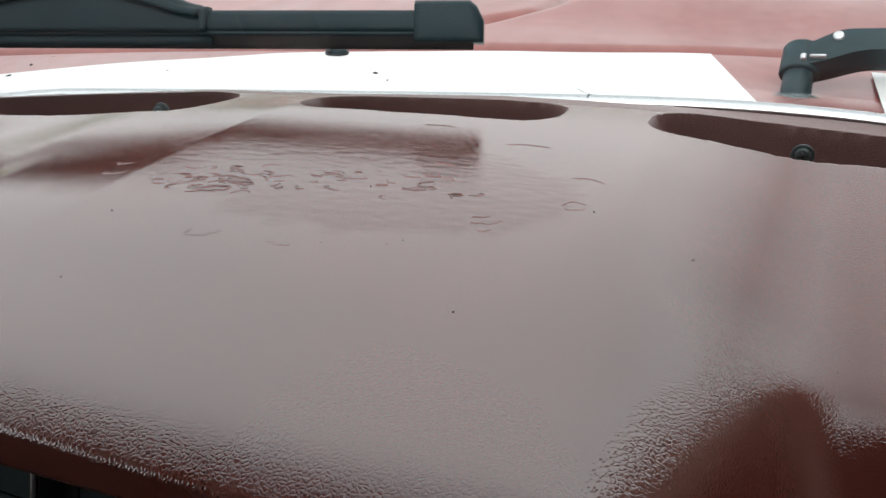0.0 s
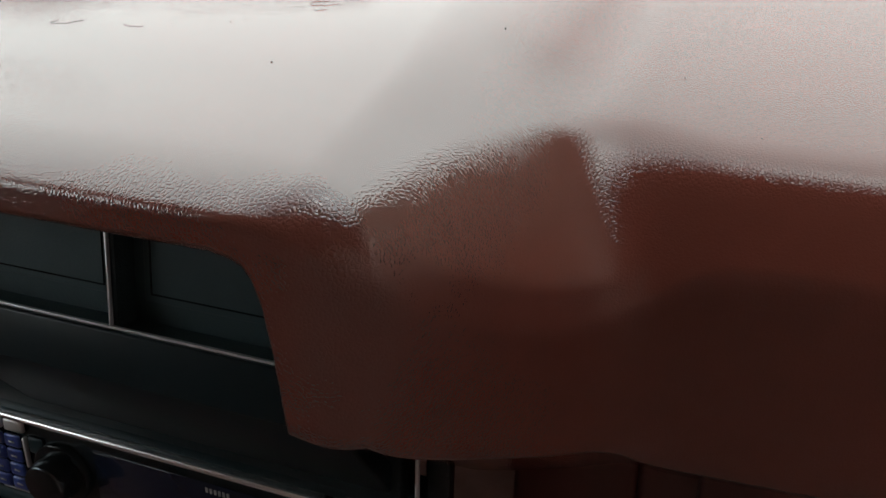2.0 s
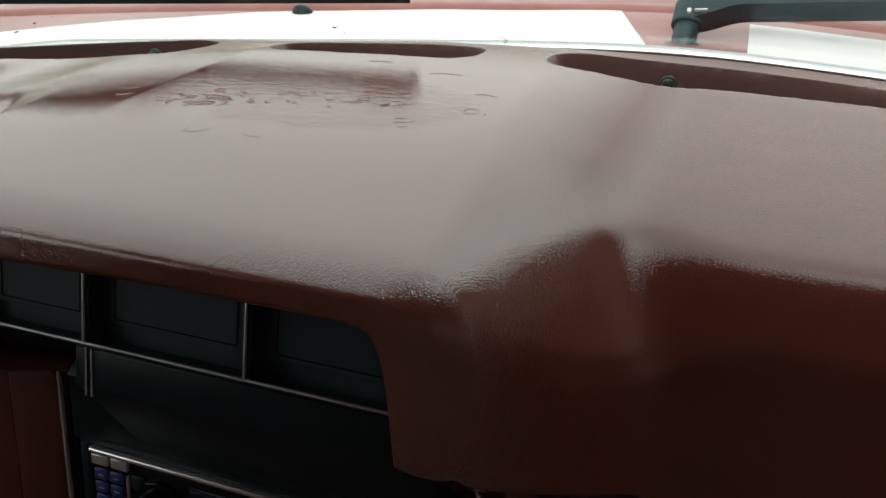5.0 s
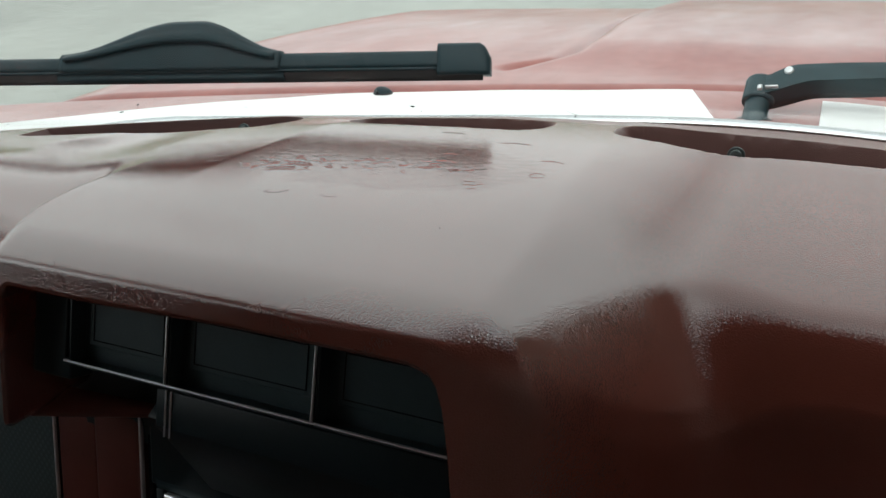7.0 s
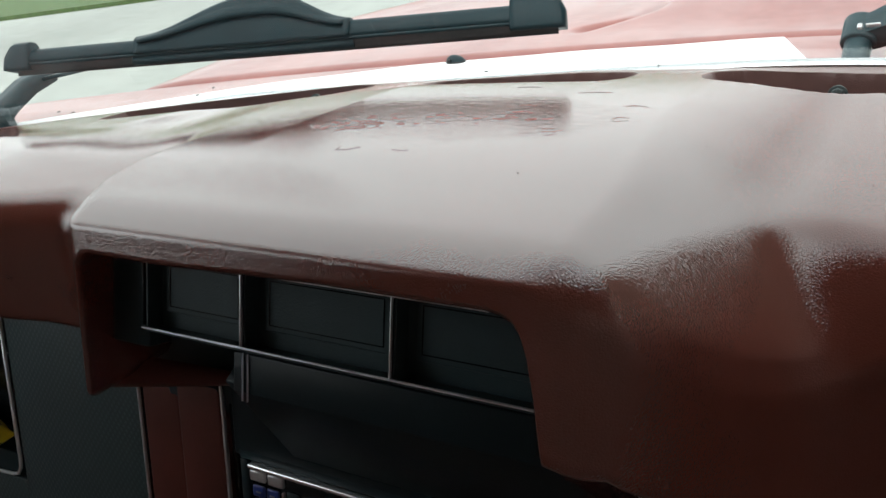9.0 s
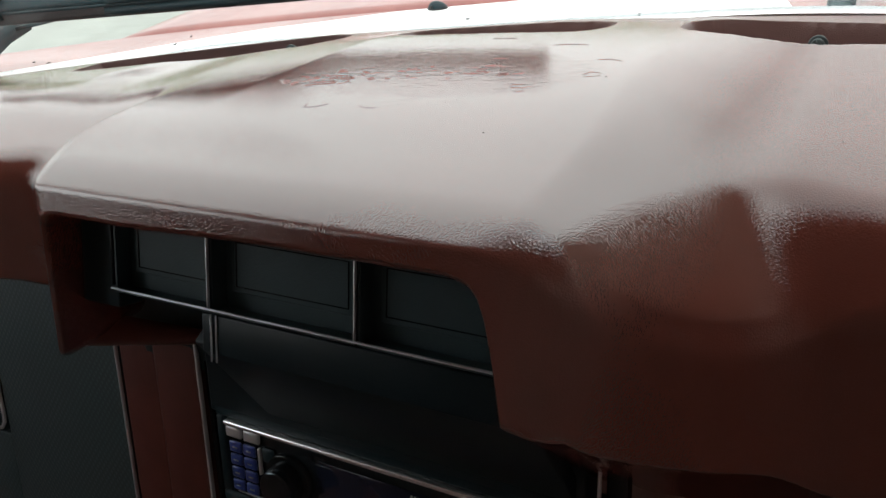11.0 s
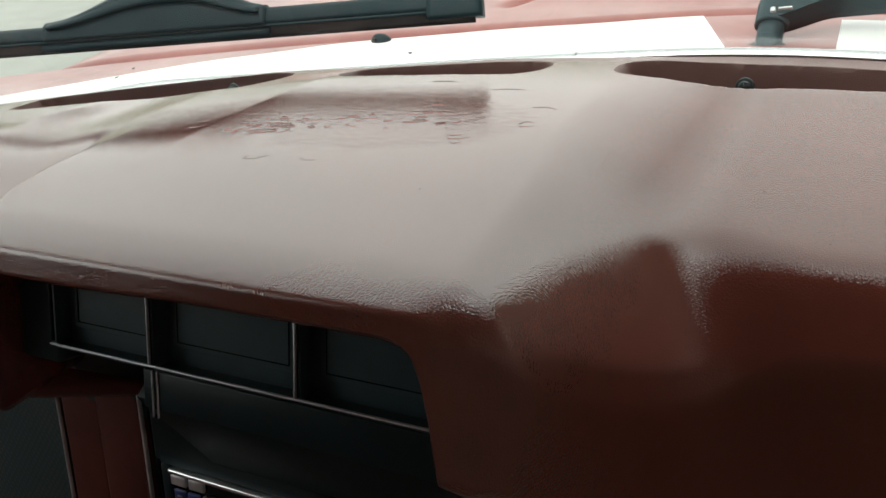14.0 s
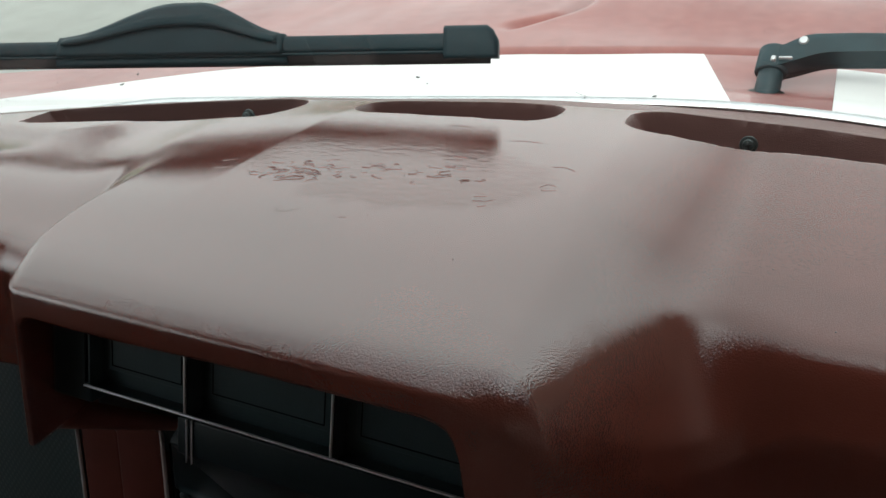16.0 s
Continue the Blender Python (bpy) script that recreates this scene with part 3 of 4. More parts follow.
def instrument_recess():
    g = thing("instrument_panel", "black instrument recess with chrome border and faint white markings", "instrument panel")
    part("back", box((-0.62, 0.030, -0.085), (-0.345, 0.036, 0.13), 0.001, 1, LOWER), GLOSS_BLACK, g)
    part("ledge", box((-0.62, 0.001, -0.0985), (-0.3725, 0.030, -0.0800), 0.001, 1, LOWER), BLACK, g)
    path = [(-0.60, -0.116), (-0.40, -0.0985), (-0.380, -0.0965), (-0.3735, -0.0945), (-0.3695, -0.089), (-0.3685, -0.082), (-0.3695, 0.07)]
    part("chrome_border", sweep([LOWER @ Vector((x, -0.001, z)) for x, z in path], circle(0.0014, 8)), TRIM_SILVER, g)
    part("side_wall", box((-0.3685, 0.001, -0.080), (-0.3662, 0.030, 0.08), 0.0004, 1, LOWER), GLOSS_BLACK, g)
    for z in (0.073, 0.050):
        part("chrome_line", box((-0.60, 0.018, z), (-0.33, 0.022, z + 0.0016), 0.0004, 1, LOWER), TRIM_SILVER, g)
    random.seed(4)
    for k in range(14):
        x, z = -0.392 - 0.012 * (k % 4) - 0.004 * random.random(), 0.010 - 0.014 * (k // 4)
        w, h = random.choice(((0.006, 0.0008), (0.001, 0.006), (0.004, 0.0008)))
        part("mark", box((x, 0.0295, z), (x + w, 0.0301, z + h), 0, 1, LOWER), PRINT, g)
    return g


instrument_recess()


def packet():
    p = thing("snack_packet", "crumpled yellow and brown wrapped packet lying on a black ledge", "packet")
    m = Matrix.Translation((-0.4300, 0.024, 0.8535)) @ pose(0, 0, 0, 4, 4, -13)
    random.seed(7)

    def wrap(u, v):
        a = 2 * math.pi * v
        s = 2 * u - 1
        thick = 0.0062 * (1 - abs(s) ** 6) + 0.0004
        w = 0.0105 + 0.0012 * abs(s) ** 5
        return m @ Vector((0.045 * s, w * math.cos(a) * (1 + 0.04 * math.sin(19 * u)), thick * math.sin(a) * (1 + 0.15 * math.sin(23 * u + 5 * v))))
    part("wrapper", grid(wrap, 36, 24), YELLOW, p)

    def band(u, v):
        s = -0.45 + 1.15 * u
        a = math.pi * (0.22 + 0.50 * v)
        return m @ Vector((0.045 * s, 0.0108 * math.cos(a), 0.0068 * math.sin(a)))
    part("print_band", grid(band, 16, 10), BROWN, p)
    return p


packet()


def glove_box():
    g = thing("glove_box", "red vinyl glove box below the passenger side dash", "glove box")
    part("surround", box((0.171, 0.118, 0.70), (0.86, 0.160, 0.90), 0.004, 2), RED_PLASTIC, g)
    part("door", box((0.200, 0.110, 0.72), (0.80, 0.122, 0.872), 0.005, 3), RED_PLASTIC, g)
    part("badge", box((0.238, 0.1085, 0.838), (0.310, 0.1105, 0.848), 0.0006, 1), BLACK, g, "black badge bar")
    return g


glove_box()


def screws():
    """Cross-head screws with washers in the walls of the defroster slots."""
    for x, y, z in ((0.132, 0.347, 1.0195), (-0.240, 0.274, 1.0325)):
        s = thing("slot_screw", "dark oxidised cross-head screw with washer in a defroster slot", "screw", (x, y, z), "slot screws")
        m = pose(0, 0, 0, 72)
        part("washer", cyl(0.0064, 0.0060, 0.0016, 28, 0.0004, m), SCREW, s)
        head = merge(cyl(0.0044, 0.0037, 0.0030, 24, 0.0006, m @ Matrix.Translation((0, 0, 0.0014))))
        h = part("head", head, SCREW, s)
        for turn in (20, 110):
            part("recess", box((-0.0029, -0.0005, 0.0040), (0.0029, 0.0005, 0.0046), 0, 1, m @ pose(0, 0, 0, 0, 0, turn)), RUBBER, h)


screws()


def glass_line(x, v):
    """The windshield's curved section: y and z at share v of its 0.67 m height."""
    y, z, n = y_base(x) + 0.018, 1.016, 24
    for k in range(round(n * v)):
        a = RAKE + 0.10 * S(0.10, 0.34, 0.67 * k / n)
        y, z = y - 0.67 / n * math.cos(a), z + 0.67 / n * math.sin(a)
    return y, z


def outside():
    tagged(part("ground", grid(lambda u, v: (-60 + 120 * u, -60 + 120 * v, 0), 8, 8), CONCRETE), "pale worn concrete paving", "ground", kind="structure")

    lawn = [(-60.0, -12.8), (-10.1, 6.3), (-7.7, 7.3), (-4.5, 8.3), (4.0, 11.5), (60.0, 33.0), (60.0, 58.0), (-60.0, 58.0)]
    bm = bmesh.new()
    lower = [bm.verts.new((x, y, 0.0)) for x, y in lawn]
    upper = [bm.verts.new((x, y, 0.05)) for x, y in lawn]
    bm.faces.new(upper)
    for k in range(len(lawn)):
        j = (k + 1) % len(lawn)
        bm.faces.new((lower[k], lower[j], upper[j], upper[k]))
    tagged(part("grass", bm, GRASS, smooth=False), "mown green grass beside the paving", "grass", kind="stuff")

    # unseen wall, added to darken what the pad's passenger end reflects
    tagged(part("wall_sky_blocker", box((2.3, -8, 0), (2.5, 3.0, 4.2)), BLOCKER_BROWN, smooth=False), "unseen plain brown wall added to block sky on the passenger side", "wall", kind="structure")

    def glass(u, v):
        x = X_LEFT - 0.04 + (X_RIGHT - X_LEFT + 0.08) * u
        return (x, *glass_line(x, v))
    w = part("window_1", grid(glass, 40, 12), GLASS)
    tagged(w, "clear raked windshield glass", "windshield", kind="structure")
    w.visible_shadow = False
    trim = [(x, y_base(x) + 0.002, 1.0285 - 0.014 * S(-0.33, -0.50, x)) for x in np.arange(-0.66, 0.87, 0.02)]
    tagged(part("trim", sweep([Vector(p) for p in trim], [(-0.006, -0.003), (-0.006, 0.0005), (-0.003, 0.002), (0.0, 0.0005), (0.003, 0.0012), (0.0055, -0.0005), (0.006, -0.004)]), CHROME), "bright chrome windshield trim", "trim", kind="structure")


RAKE = radians(48)
outside()


def hood_front(x):
    return interp(x, [-0.80, -0.70, -0.55, -0.40, -0.16, 0.15, 0.46, 0.70, 0.85, 1.0, 1.1], [1.05, 1.20, 1.32, 1.39, 1.45, 1.46, 1.45, 1.39, 1.32, 1.2, 1.05])


HOOD_FRONT = smooth_fn(hood_front, 0.08)


def hood_z(x, y):
    fall = 0.998 - 0.078 * max(0.0, (y - 0.55) / 0.9) ** 1.6
    xc = -0.165 + 0.050 * S(0.640, 0.735, y) - 0.020 * S(0.76, 1.05, y)
    bulge = 0.016 * S(xc, xc + 0.030, x) * (1 - S(0.42, 0.465, x)) * S(0.63, 0.78, y)
    groove = -0.013 * math.exp(-((x - xc) / 0.010) ** 2) * S(0.63, 0.68, y)
    return fall + bulge + groove - 0.10 * S(0.70, 1.0, abs(x - 0.15)) ** 1.5


def car_front():
    body = thing("car", "faded red painted car front with hood and cowl", "car")
    hole = Vector((0.126, 0.494))

    def cowl(u, v):
        x = -0.80 + 1.78 * u
        y = y_base(x) + 0.012 + 0.198 * v
        dish = -0.007 * math.exp(-(((x - hole.x) / 0.055) ** 2 + ((y - hole.y - 0.03) / 0.05) ** 2) * 1.4)
        return (x, y, 1.012 - 0.016 * v + dish)
    part("cowl", grid(cowl, 220, 24), PAINT, body)

    def hood(u, v):
        x = -0.80 + 1.90 * u
        y0 = y_base(x) + 0.2145
        y = y0 + (HOOD_FRONT(x) - y0) * v
        edge = 0.006 * (1 - S(0.0, 0.012, y - y0)) + 0.05 * S(0.96, 1.0, v) ** 2
        return (x, y, hood_z(x, y) - edge)
    part("hood", grid(hood, 300, 130), PAINT, body)
    part("gutter", grid(lambda u, v: (lambda x: (x, y_base(x) + 0.205 + 0.016 * v, 0.985))(-0.8 + 1.78 * u), 60, 1), RUBBER, body, "dark gap behind the hood")

    def side(u, v):
        x, y0 = -0.80, y_base(-0.80) + 0.2
        y = y0 + (HOOD_FRONT(x) - y0) * u
        return (x - 0.05 * math.sin(v * 1.5), y, hood_z(x, y) - 0.45 * v)
    part("fender", grid(side, 20, 10), PAINT, body)
    part("nose", grid(lambda u, v: (lambda x: (x, HOOD_FRONT(x) + 0.03 * math.sin(3 * v), hood_z(x, HOOD_FRONT(x)) - 0.05 - 0.4 * v))(-0.80 + 1.9 * u), 60, 8), PAINT, body)
    # a solid black disc imitates the shaded recess round the spindle
    part("spindle_disc", cyl(0.0165, 0.0165, 0.0012, 36, 0, Matrix.Translation((hole.x, hole.y, 0.9985))), RUBBER, body, "black disc standing in for the dark hole round the wiper spindle")


car_front()


def white_film():
    def film(fn_x, width):
        def fn(u, v):
            x = fn_x(u, v)
            y = y_base(x) + 0.013 + v * min(width, interp(x, [-0.68, -0.6, -0.5, -0.4, -0.3, -0.2], [0.0, 0.05, 0.105, 0.15, 0.18, 0.192]))
            return (x, y, 1.0135 - 0.016 * (y - y_base(x) - 0.012) / 0.198 + 0.0004 * math.sin(40 * x) * v)
        return fn
    long = tagged(part("white_film", grid(film(lambda u, v: -0.68 + (0.118 - 0.060 * v + 0.68) * u, 0.192), 120, 6), WHITE),
                  "white adhesive film stuck along the red cowl", "film", group="cowl films")
    short = tagged(part("white_film", grid(film(lambda u, v: 0.181 - 0.004 * v + 0.6 * u, 0.165), 40, 6), WHITE),
                   "white adhesive film stuck along the red cowl", "film", group="cowl films")
    bm = bmesh.new()
    random.seed(11)
    for k in range(26):
        x = random.uniform(-0.62, 0.07) if k % 4 else random.uniform(-0.62, -0.3)
        v = random.random()
        y = y_base(x) + 0.02 + 0.17 * v
        z = 1.0139 - 0.016 * (y - y_base(x) - 0.012) / 0.198
        r = random.choice((0.0005, 0.0006, 0.0008, 0.0014))
        m = Matrix.Translation((x, y, z)) @ pose(0, 0, 0, 0, 0, random.uniform(0, 180)) @ Matrix.Diagonal((random.uniform(1, 2.4), 1, 0.5, 1))
        bmesh.ops.create_icosphere(bm, subdivisions=1, radius=r, matrix=m)
    tagged(part("grit", bm, RUBBER), "dark specks of grit on white film", "grit", kind="stuff")
    # one washer jet stands through the film
    n = thing("washer_jet", "black plastic washer jet on the white film", "washer jet", (-0.246, 0.510, 0.9995))
    bm = bmesh.new()
    bmesh.ops.create_uvsphere(bm, u_segments=28, v_segments=14, radius=1.0)
    for v in bm.verts:
        x, y, z = v.co
        v.co = (0.0105 * x, 0.0085 * y, 0.0072 * max(z, -0.15) * (1 - 0.25 * x))
    part("dome", bm, WIPER, n)
    part("base", cyl(0.0110, 0.0104, 0.0016, 28, 0.0004, Matrix.Diagonal((1, 0.85, 1, 1))), RUBBER, n)
    part("nozzle", cyl(0.0016, 0.0014, 0.0020, 14, 0.0, Matrix.Translation((-0.003, -0.0072, 0.0035)) @ pose(0, 0, 0, 90)), RUBBER, n)


white_film()


def wiper():
    w = thing("windshield_wiper", "black hybrid wiper blade resting on the windshield", "wiper")
    a, b = Vector((-0.060, 0.3480, 1.0635)), Vector((-0.531, 0.2165, 1.0690))
    along = (b - a).normalized()
    up = Vector((0, 0.40, 0.92))
    up = (up - along * up.dot(along)).normalized()
    side = along.cross(up)
    length = (b - a).length

    def tube(s0, s1, n, section):
        """Sweep of a closed section(s), a list of (side, up), along the blade."""
        bm = bmesh.new()
        rings = []
        for k in range(n + 1):
            s = s0 + (s1 - s0) * k / n
            rings.append([bm.verts.new(a + along * length * s + side * p + up * q) for p, q in section(s)])
        m = len(rings[0])
        for r0, r1 in zip(rings, rings[1:]):
            for k in range(m):
                bm.faces.new((r0[k], r0[(k + 1) % m], r1[(k + 1) % m], r1[k]))
        bm.faces.new(rings[0][::-1])
        bm.faces.new(rings[-1])
        bmesh.ops.recalc_face_normals(bm, faces=bm.faces)
        return bm

    def shell(h0, h1, w0, w1):
        return [(-w0, h0), (w0, h0), (w0, h0 + 0.003), (w1 + 0.001, h1 - 0.003), (w1 * 0.5, h1), (-w1 * 0.5, h1), (-w1 - 0.001, h1 - 0.003), (-w0, h0 + 0.003)]
    part("spoiler", tube(0.02, 0.36, 20, lambda s: shell(0.0105, 0.0235, 0.0065, 0.0035)), WIPER, w)
    part("spoiler", tube(0.70, 0.985, 20, lambda s: shell(0.0105, 0.0225, 0.0065, 0.0035)), WIPER, w)

    def hump_h(s):
        t = (s - 0.335) / (0.735 - 0.335)
        return 0.0255 + 0.0250 * (S(0.0, 0.36, t) * (1 - S(0.46, 1.0, t)))
    part("centre_cover", tube(0.335, 0.735, 40, lambda s: shell(0.0100, hump_h(s), 0.0085, 0.0050)), WIPER, w)
    part("spine", tube(0.345, 0.725, 40, lambda s: [(0.0, hump_h(s) * 0.62 + 0.004), (0.0096, hump_h(s) * 0.55 + 0.0045), (0.0102, hump_h(s) * 0.60 + 0.0055), (0.0060, hump_h(s) * 0.80 + 0.003), (0.0, hump_h(s) + 0.0008), (-0.0060, hump_h(s) * 0.80 + 0.003), (-0.0102, hump_h(s) * 0.60 + 0.0055), (-0.0096, hump_h(s) * 0.55 + 0.0045)]), WIPER, w)
    part("end_cap", tube(-0.012, 0.072, 10, lambda s: shell(0.0045, 0.0290 - 0.011 * (1 - S(-0.0125, 0.006, s)) ** 2, 0.0085, 0.0062)), WIPER, w)
    part("end_cap", tube(0.955, 1.008, 8, lambda s: shell(0.0045, 0.0290 - 0.010 * S(0.985, 1.009, s) ** 2, 0.0085, 0.0062)), WIPER, w)
    part("rubber", tube(0.0, 0.99, 8, lambda s: [(-0.0045, 0.0078), (-0.0008, 0.0035), (-0.0008, 0.0005), (0.0008, 0.0005), (0.0008, 0.0035), (0.0045, 0.0078), (0.0045, 0.0100), (-0.0045, 0.0100)]), RUBBER, w)
    part("rail", tube(0.01, 0.99, 8, lambda s: [(-0.0068, 0.0080), (0.0068, 0.0080), (0.0068, 0.0103), (-0.0068, 0.0103)]), WIPER, w)
    part("rail", tube(0.33, 0.74, 8, lambda s: [(-0.0060, 0.0015), (0.0060, 0.0015), (0.0060, 0.0080), (-0.0060, 0.0080)]), WIPER, w)
    # the arm that carries the blade, from its spindle at the far side of the cowl
    arm = thing("wiper_arm", "weathered grey-black wiper arm with spindle", "wiper arm", group="wiper arms")
    p0, p1, p2 = Vector((-0.600, 0.225, 1.022)), Vector((-0.607, 0.300, 1.047)), a + along * length * 0.52 + up * 0.020
    part("post", cyl(0.0110, 0.0105, 0.040, 28, 0.001, Matrix.Translation((-0.600, 0.232, 0.992))), ARM, arm)
    part("arm", sweep([p0, p0.lerp(p1, 0.25) + Vector((0, 0, 0.004)), p0.lerp(p1, 0.6) + Vector((0, 0, 0.005)), p1], [(-0.011, -0.006), (0.011, -0.006), (0.010, 0.009), (-0.010, 0.009)]), ARM, arm)
    part("rod", sweep([p1 - Vector((0, 0.012, 0.002)), p1.lerp(p2, 0.5), p2], [(-0.0045, -0.0018), (0.0045, -0.0018), (0.0045, 0.0018), (-0.0045, 0.0018)]), ARM, arm)

    # the other arm, near the middle of the cowl, folded towards the passenger side
    p = thing("wiper_arm", "weathered grey-black wiper arm with spindle", "wiper arm", group="wiper arms")
    foot, axis = Vector((0.126, 0.499, 0.990)), Vector((0, 0.80, 0.60))
    along = Vector((0.985, -0.17, 0.03))
    along = (along - axis * along.dot(axis)).normalized()
    frame_m = Matrix((along, axis.cross(along), axis)).transposed().to_4x4()
    frame_m.translation = foot
    part("post", cyl(0.0108, 0.0104, 0.034, 36, 0.0008, frame_m @ Matrix.Translation((0, 0, -0.004))), ARM, p)
    part("collar", cyl(0.0138, 0.0130, 0.024, 36, 0.0018, frame_m @ Matrix.Translation((0, 0, 0.029))), ARM, p)

    def arm_body(u, v):
        t = u
        low = 0.0310 + 0.012 * S(0.03, 0.14, t)
        top = 0.0520 + 0.0130 * S(0.02, 0.10, t) - 0.004 * S(0.15, 0.4, t) - 0.010 * S(0.4, 1.0, t)
        wide = 0.0115 + 0.001 * S(0.0, 0.1, t) - 0.004 * S(0.3, 1, t)
        wide *= 0.35 + 0.65 * S(-0.03, 0.02, t)
        corners = [(-wide, low), (wide, low), (wide, top - 0.004), (wide * 0.6, top), (-wide * 0.6, top), (-wide, top - 0.004)]
        a6 = (v % 1.0) * 6
        k, f = int(a6) % 6, a6 - int(a6)
        (y0, z0), (y1, z1) = corners[k], corners[(k + 1) % 6]
        return frame_m @ Vector((-0.011 + 0.42 * t, y0 + (y1 - y0) * f, z0 + (z1 - z0) * f))
    part("arm", grid(arm_body, 60, 18), ARM, p)
    part("arm_end", grid(lambda u, v: frame_m @ Vector((-0.0112 + 0.0004 * u, -0.0065 + 0.013 * v, 0.031 + 0.020 * u)), 2, 2), ARM, p)
    part("hinge_pin", cyl(0.0042, 0.0034, 0.0024, 20, 0.0006, frame_m @ Matrix.Translation((0.024, -0.0120, 0.0545)) @ pose(0, 0, 0, 90)), SILVER, p)
    part("spring_clip", merge(box((0.001, -0.0165, 0.0330), (0.005, -0.0115, 0.0375), 0.001, 2, frame_m), box((0.007, -0.0155, 0.0355), (0.018, -0.0115, 0.0372), 0.0006, 2, frame_m)), SILVER, p)


wiper()


def residue():
    """Lifted edges of dried dressing, and loose dirt, on the dash pad."""
    random.seed(21)
    bm = bmesh.new()

    def curl(x, y, rx, ry, turn, start, sweep_by, h, w):
        """A thin raised lip along part of an uneven oval, tapering out at both ends."""
        ph = [random.uniform(0, 6.28) for _ in range(2)]
        n = max(8, int(sweep_by * 5))
        rows = []
        for k in range(n + 1):
            a = start + sweep_by * k / n
            taper = math.sin(math.pi * (0.06 + 0.88 * k / n)) ** 0.6
            r = 1 + 0.20 * math.sin(2 * a + ph[0]) + 0.12 * math.sin(5 * a + ph[1])
            ring = []
            for off, up in ((-1.0, -0.00012), (-0.25, h * taper), (0.25, h * taper * 0.9), (1.9, -0.00012)):
                px, py = (rx * r + off * w * taper) * math.cos(a), (ry * r + off * w * taper) * math.sin(a)
                qx, qy = x + px * math.cos(turn) - py * math.sin(turn), y + px * math.sin(turn) + py * math.cos(turn)
                ring.append(bm.verts.new((qx, qy, z_top(qx, qy) + up)))
            rows.append(ring)
        for r0, r1 in zip(rows, rows[1:]):
            for k in range(3):
                bm.faces.new((r0[k], r0[k + 1], r1[k + 1], r1[k]))
    for cx, cy, sx, sy, count, size in ((-0.106, 0.151, 0.013, 0.007, 34, 0.0030), (-0.100, 0.165, 0.016, 0.006, 12, 0.0030), (-0.055, 0.172, 0.020, 0.007, 14, 0.0028), (-0.010, 0.182, 0.018, 0.008, 9, 0.0028)):
        for _ in range(count):
            r = size * random.uniform(0.6, 1.4)
            curl(random.gauss(cx, sx), random.gauss(cy, sy), r * 1.4, r * 0.75, random.uniform(-0.4, 0.8), random.uniform(0, 6.28), random.uniform(1.8, 4.2), random.uniform(0.0002, 0.0006), 0.0006)
    for x, y, rx, ry, turn, start, by in ((-0.083, 0.106, 0.0060, 0.0036, 0.2, 2.6, 4.6), (-0.050, 0.108, 0.0040, 0.0024, 0.1, 2.9, 3.4), (0.016, 0.152, 0.0050, 0.0040, 0.3, 1.2, 5.2), (0.018, 0.145, 0.0035, 0.0022, 0.2, 3.0, 3.0), (0.045, 0.178, 0.0052, 0.0036, 0.1, 0.4, 5.9), (0.043, 0.208, 0.0075, 0.0028, -0.2, 0.2, 3.0), (0.004, 0.248, 0.012, 0.0020, 0.1, 0.3, 2.6), (-0.055, 0.177, 0.006, 0.003, 0.3, 2.8, 3.6), (-0.031, 0.188, 0.005, 0.003, 0.2, 3.0, 3.0), (-0.022, 0.205, 0.006, 0.0025, 0.1, 0.0, 3.2), (-0.048, 0.266, 0.010, 0.0022, 0.1, 0.2, 2.8), (-0.160, 0.146, 0.004, 0.0025, 0.3, 2.8, 3.8), (-0.164, 0.159, 0.004, 0.0025, 0.4, 2.6, 3.4)):
        curl(x, y, rx, ry, turn, start, by, 0.0003, 0.0006)
    tagged(part("peeling_film", bm, VINYL, DASH), "lifted curling edges of dried glossy dressing", kind="stuff")
    bm = bmesh.new()
    spots = [(-0.042, 0.169), (-0.019, 0.174), (-0.020, 0.119), (-0.011, 0.120), (-0.007, 0.125), (-0.112, 0.118), (-0.130, 0.110), (-0.051, 0.136), (-0.005, 0.170), (-0.035, 0.113), (0.029, 0.084), (-0.109, 0.060), (0.168, 0.172)]
    spots += [(random.uniform(-0.12, 0.30), random.uniform(0.12, 0.26)) for _ in range(6)]
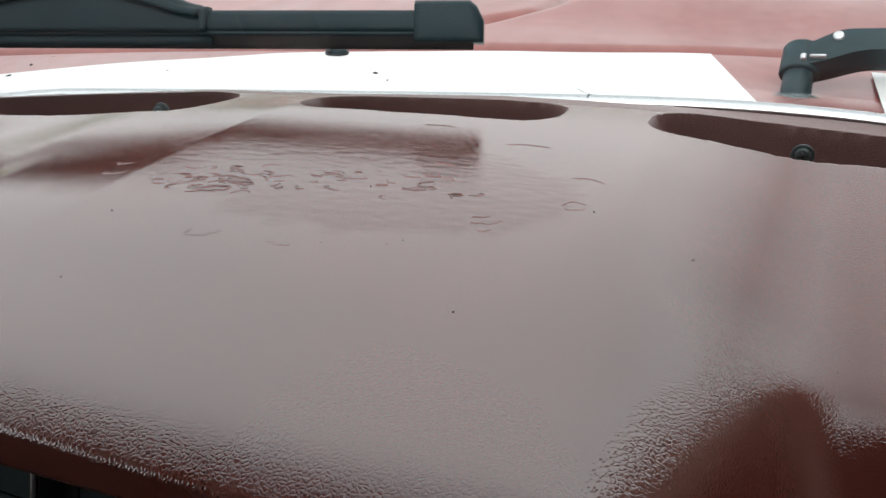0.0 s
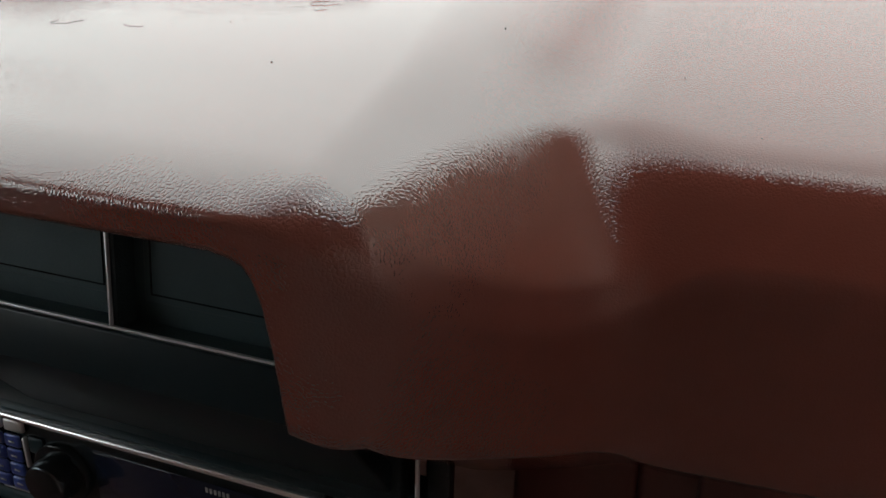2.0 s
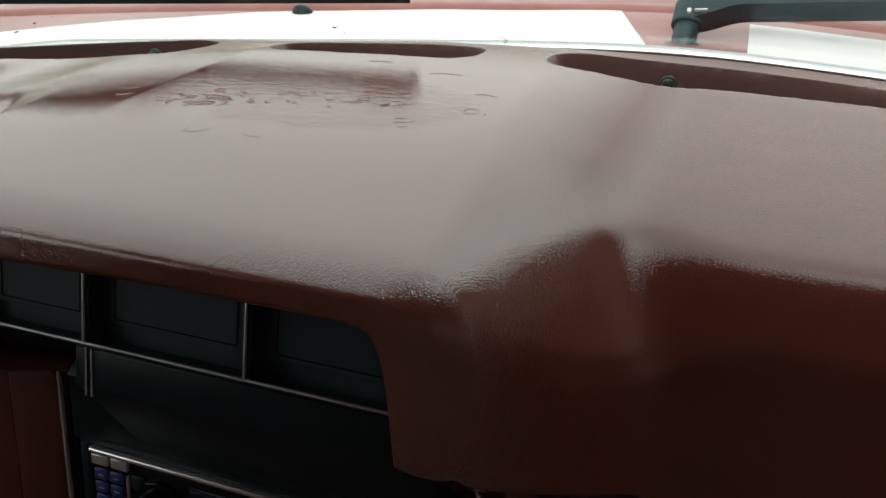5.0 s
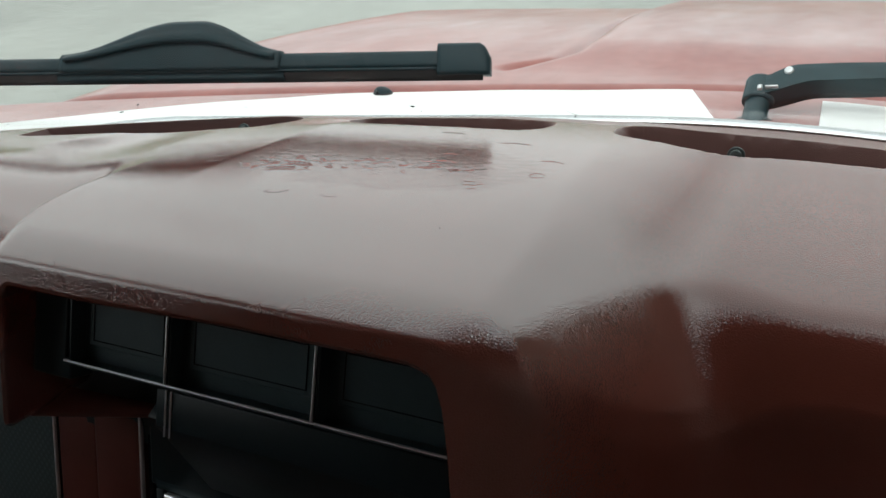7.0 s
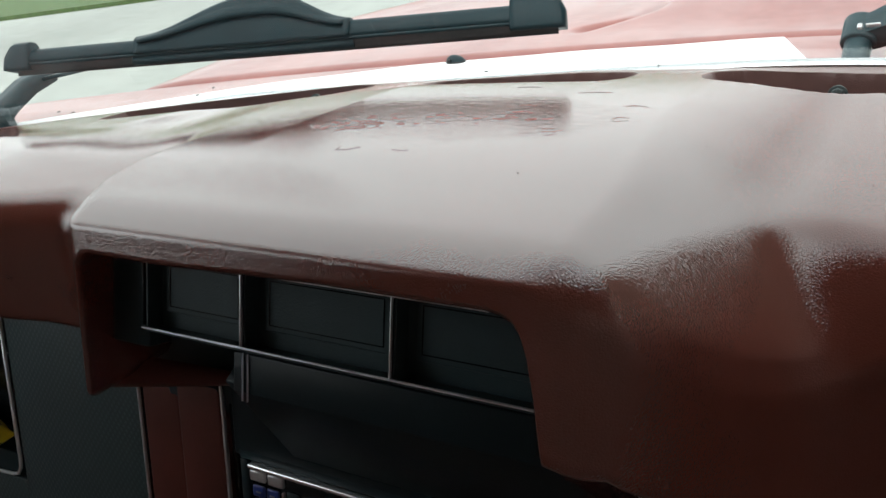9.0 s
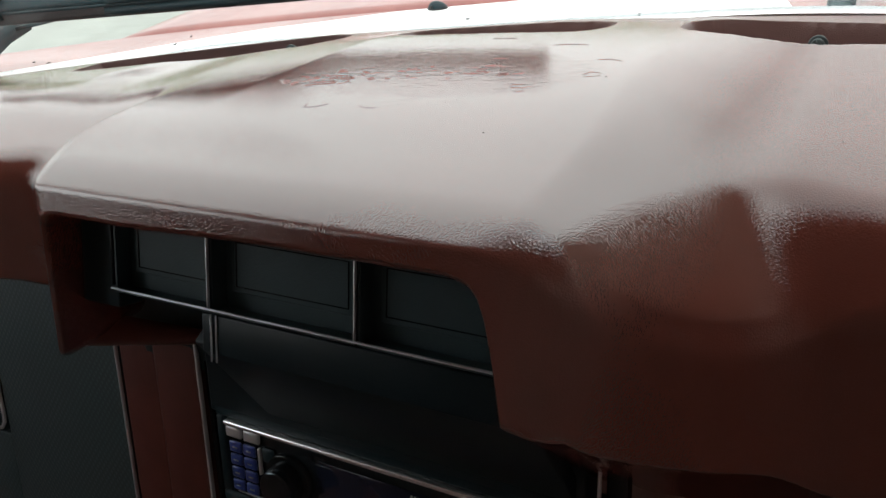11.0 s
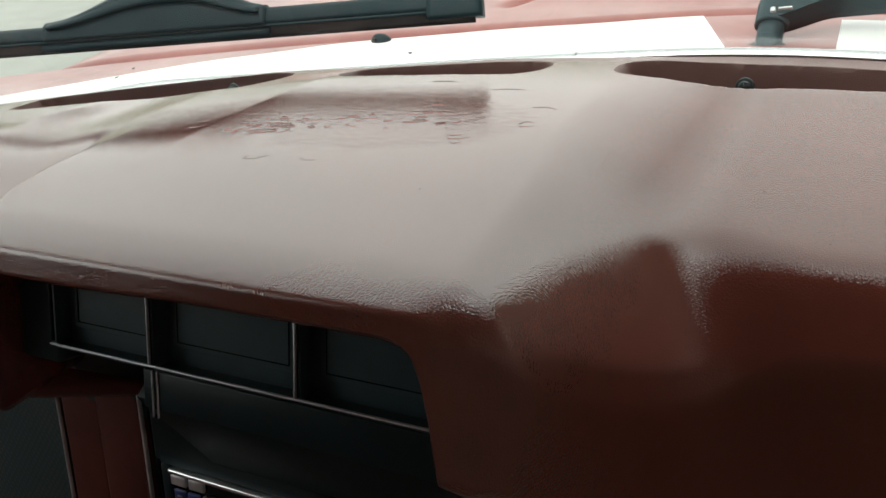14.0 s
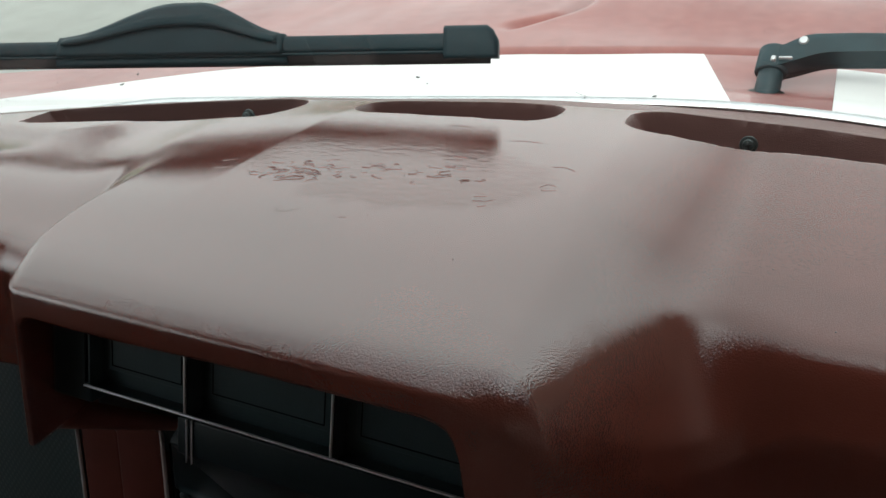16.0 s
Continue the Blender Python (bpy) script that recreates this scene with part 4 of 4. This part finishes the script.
    for x, y in spots:
        r = random.choice((0.00018, 0.00024, 0.00032))
        bmesh.ops.create_icosphere(bm, subdivisions=1, radius=r, matrix=Matrix.Translation((x, y, z_top(x, y) + r * 0.4)) @ pose(0, 0, 0, 0, 0, 40) @ Matrix.Diagonal((1.5, 1, 0.7, 1)))
    tagged(part("dirt_specks", bm, RUBBER), "tiny dark specks of dirt on the dashboard", "dirt", kind="stuff")
    pts = [(0.006, 0.412, 1.0300), (0.001, 0.413, 1.0320), (-0.003, 0.411, 1.0350)]
    tagged(part("loose_fibre", sweep([Vector((x, y_base(x) + 0.004 - (z - 1.0335) * 0.6, z)) for x, y, z in pts], circle(0.0002, 6)), RUBBER), "thin dark curled fibre standing by the chrome trim", "fibre")


residue()


def cabin():
    def wall(name, lo, hi, label):
        return tagged(part(name, box(lo, hi), LINER, smooth=False), label, "cabin", kind="structure")
    wall("wall_left", (-0.74, -1.4, 0.3), (-0.69, 0.16, 1.06), "door panel of the cabin")
    # the next three are unseen, added to block sky from the pad's reflections
    wall("wall_left_rear", (-0.74, -1.4, 1.06), (-0.69, -0.66, 1.53), "unseen upper cabin side, added to block window light")
    wall("wall_right_rear", (0.89, -1.4, 1.06), (0.94, -1.25, 1.53), "unseen upper cabin side, added to block window light")
    wall("wall_right_blocker", (0.89, -0.60, 1.06), (0.94, 0.20, 1.53), "unseen upper cabin side, added to block window light")
    wall("wall_right", (0.89, -1.4, 0.3), (0.94, 0.16, 1.06), "door panel of the cabin")
    wall("wall_rear", (-0.74, -1.45, 0.3), (0.94, -1.4, 1.6), "rear wall of the cabin")
    wall("ceiling", (-0.74, -1.4, 1.53), (0.94, -0.045, 1.56), "dull red cabin headliner").data.materials[0] = HEADLINER
    wall("floor", (-0.74, -1.4, 0.28), (0.94, 0.6, 0.3), "cabin floor")
    wall("wall_front", (-0.69, 0.165, 0.3), (0.89, 0.185, 0.98), "firewall")
    for x in (X_LEFT - 0.04, X_RIGHT + 0.04):
        post = [Vector((x, *glass_line(x, k / 6))) for k in range(7)]
        tagged(part("windshield_pillar", sweep(post, [(-0.03, -0.025), (0.03, -0.025), (0.03, 0.025), (-0.03, 0.025)]), LINER), "windshield pillar of the cabin", "cabin", kind="structure")


cabin()
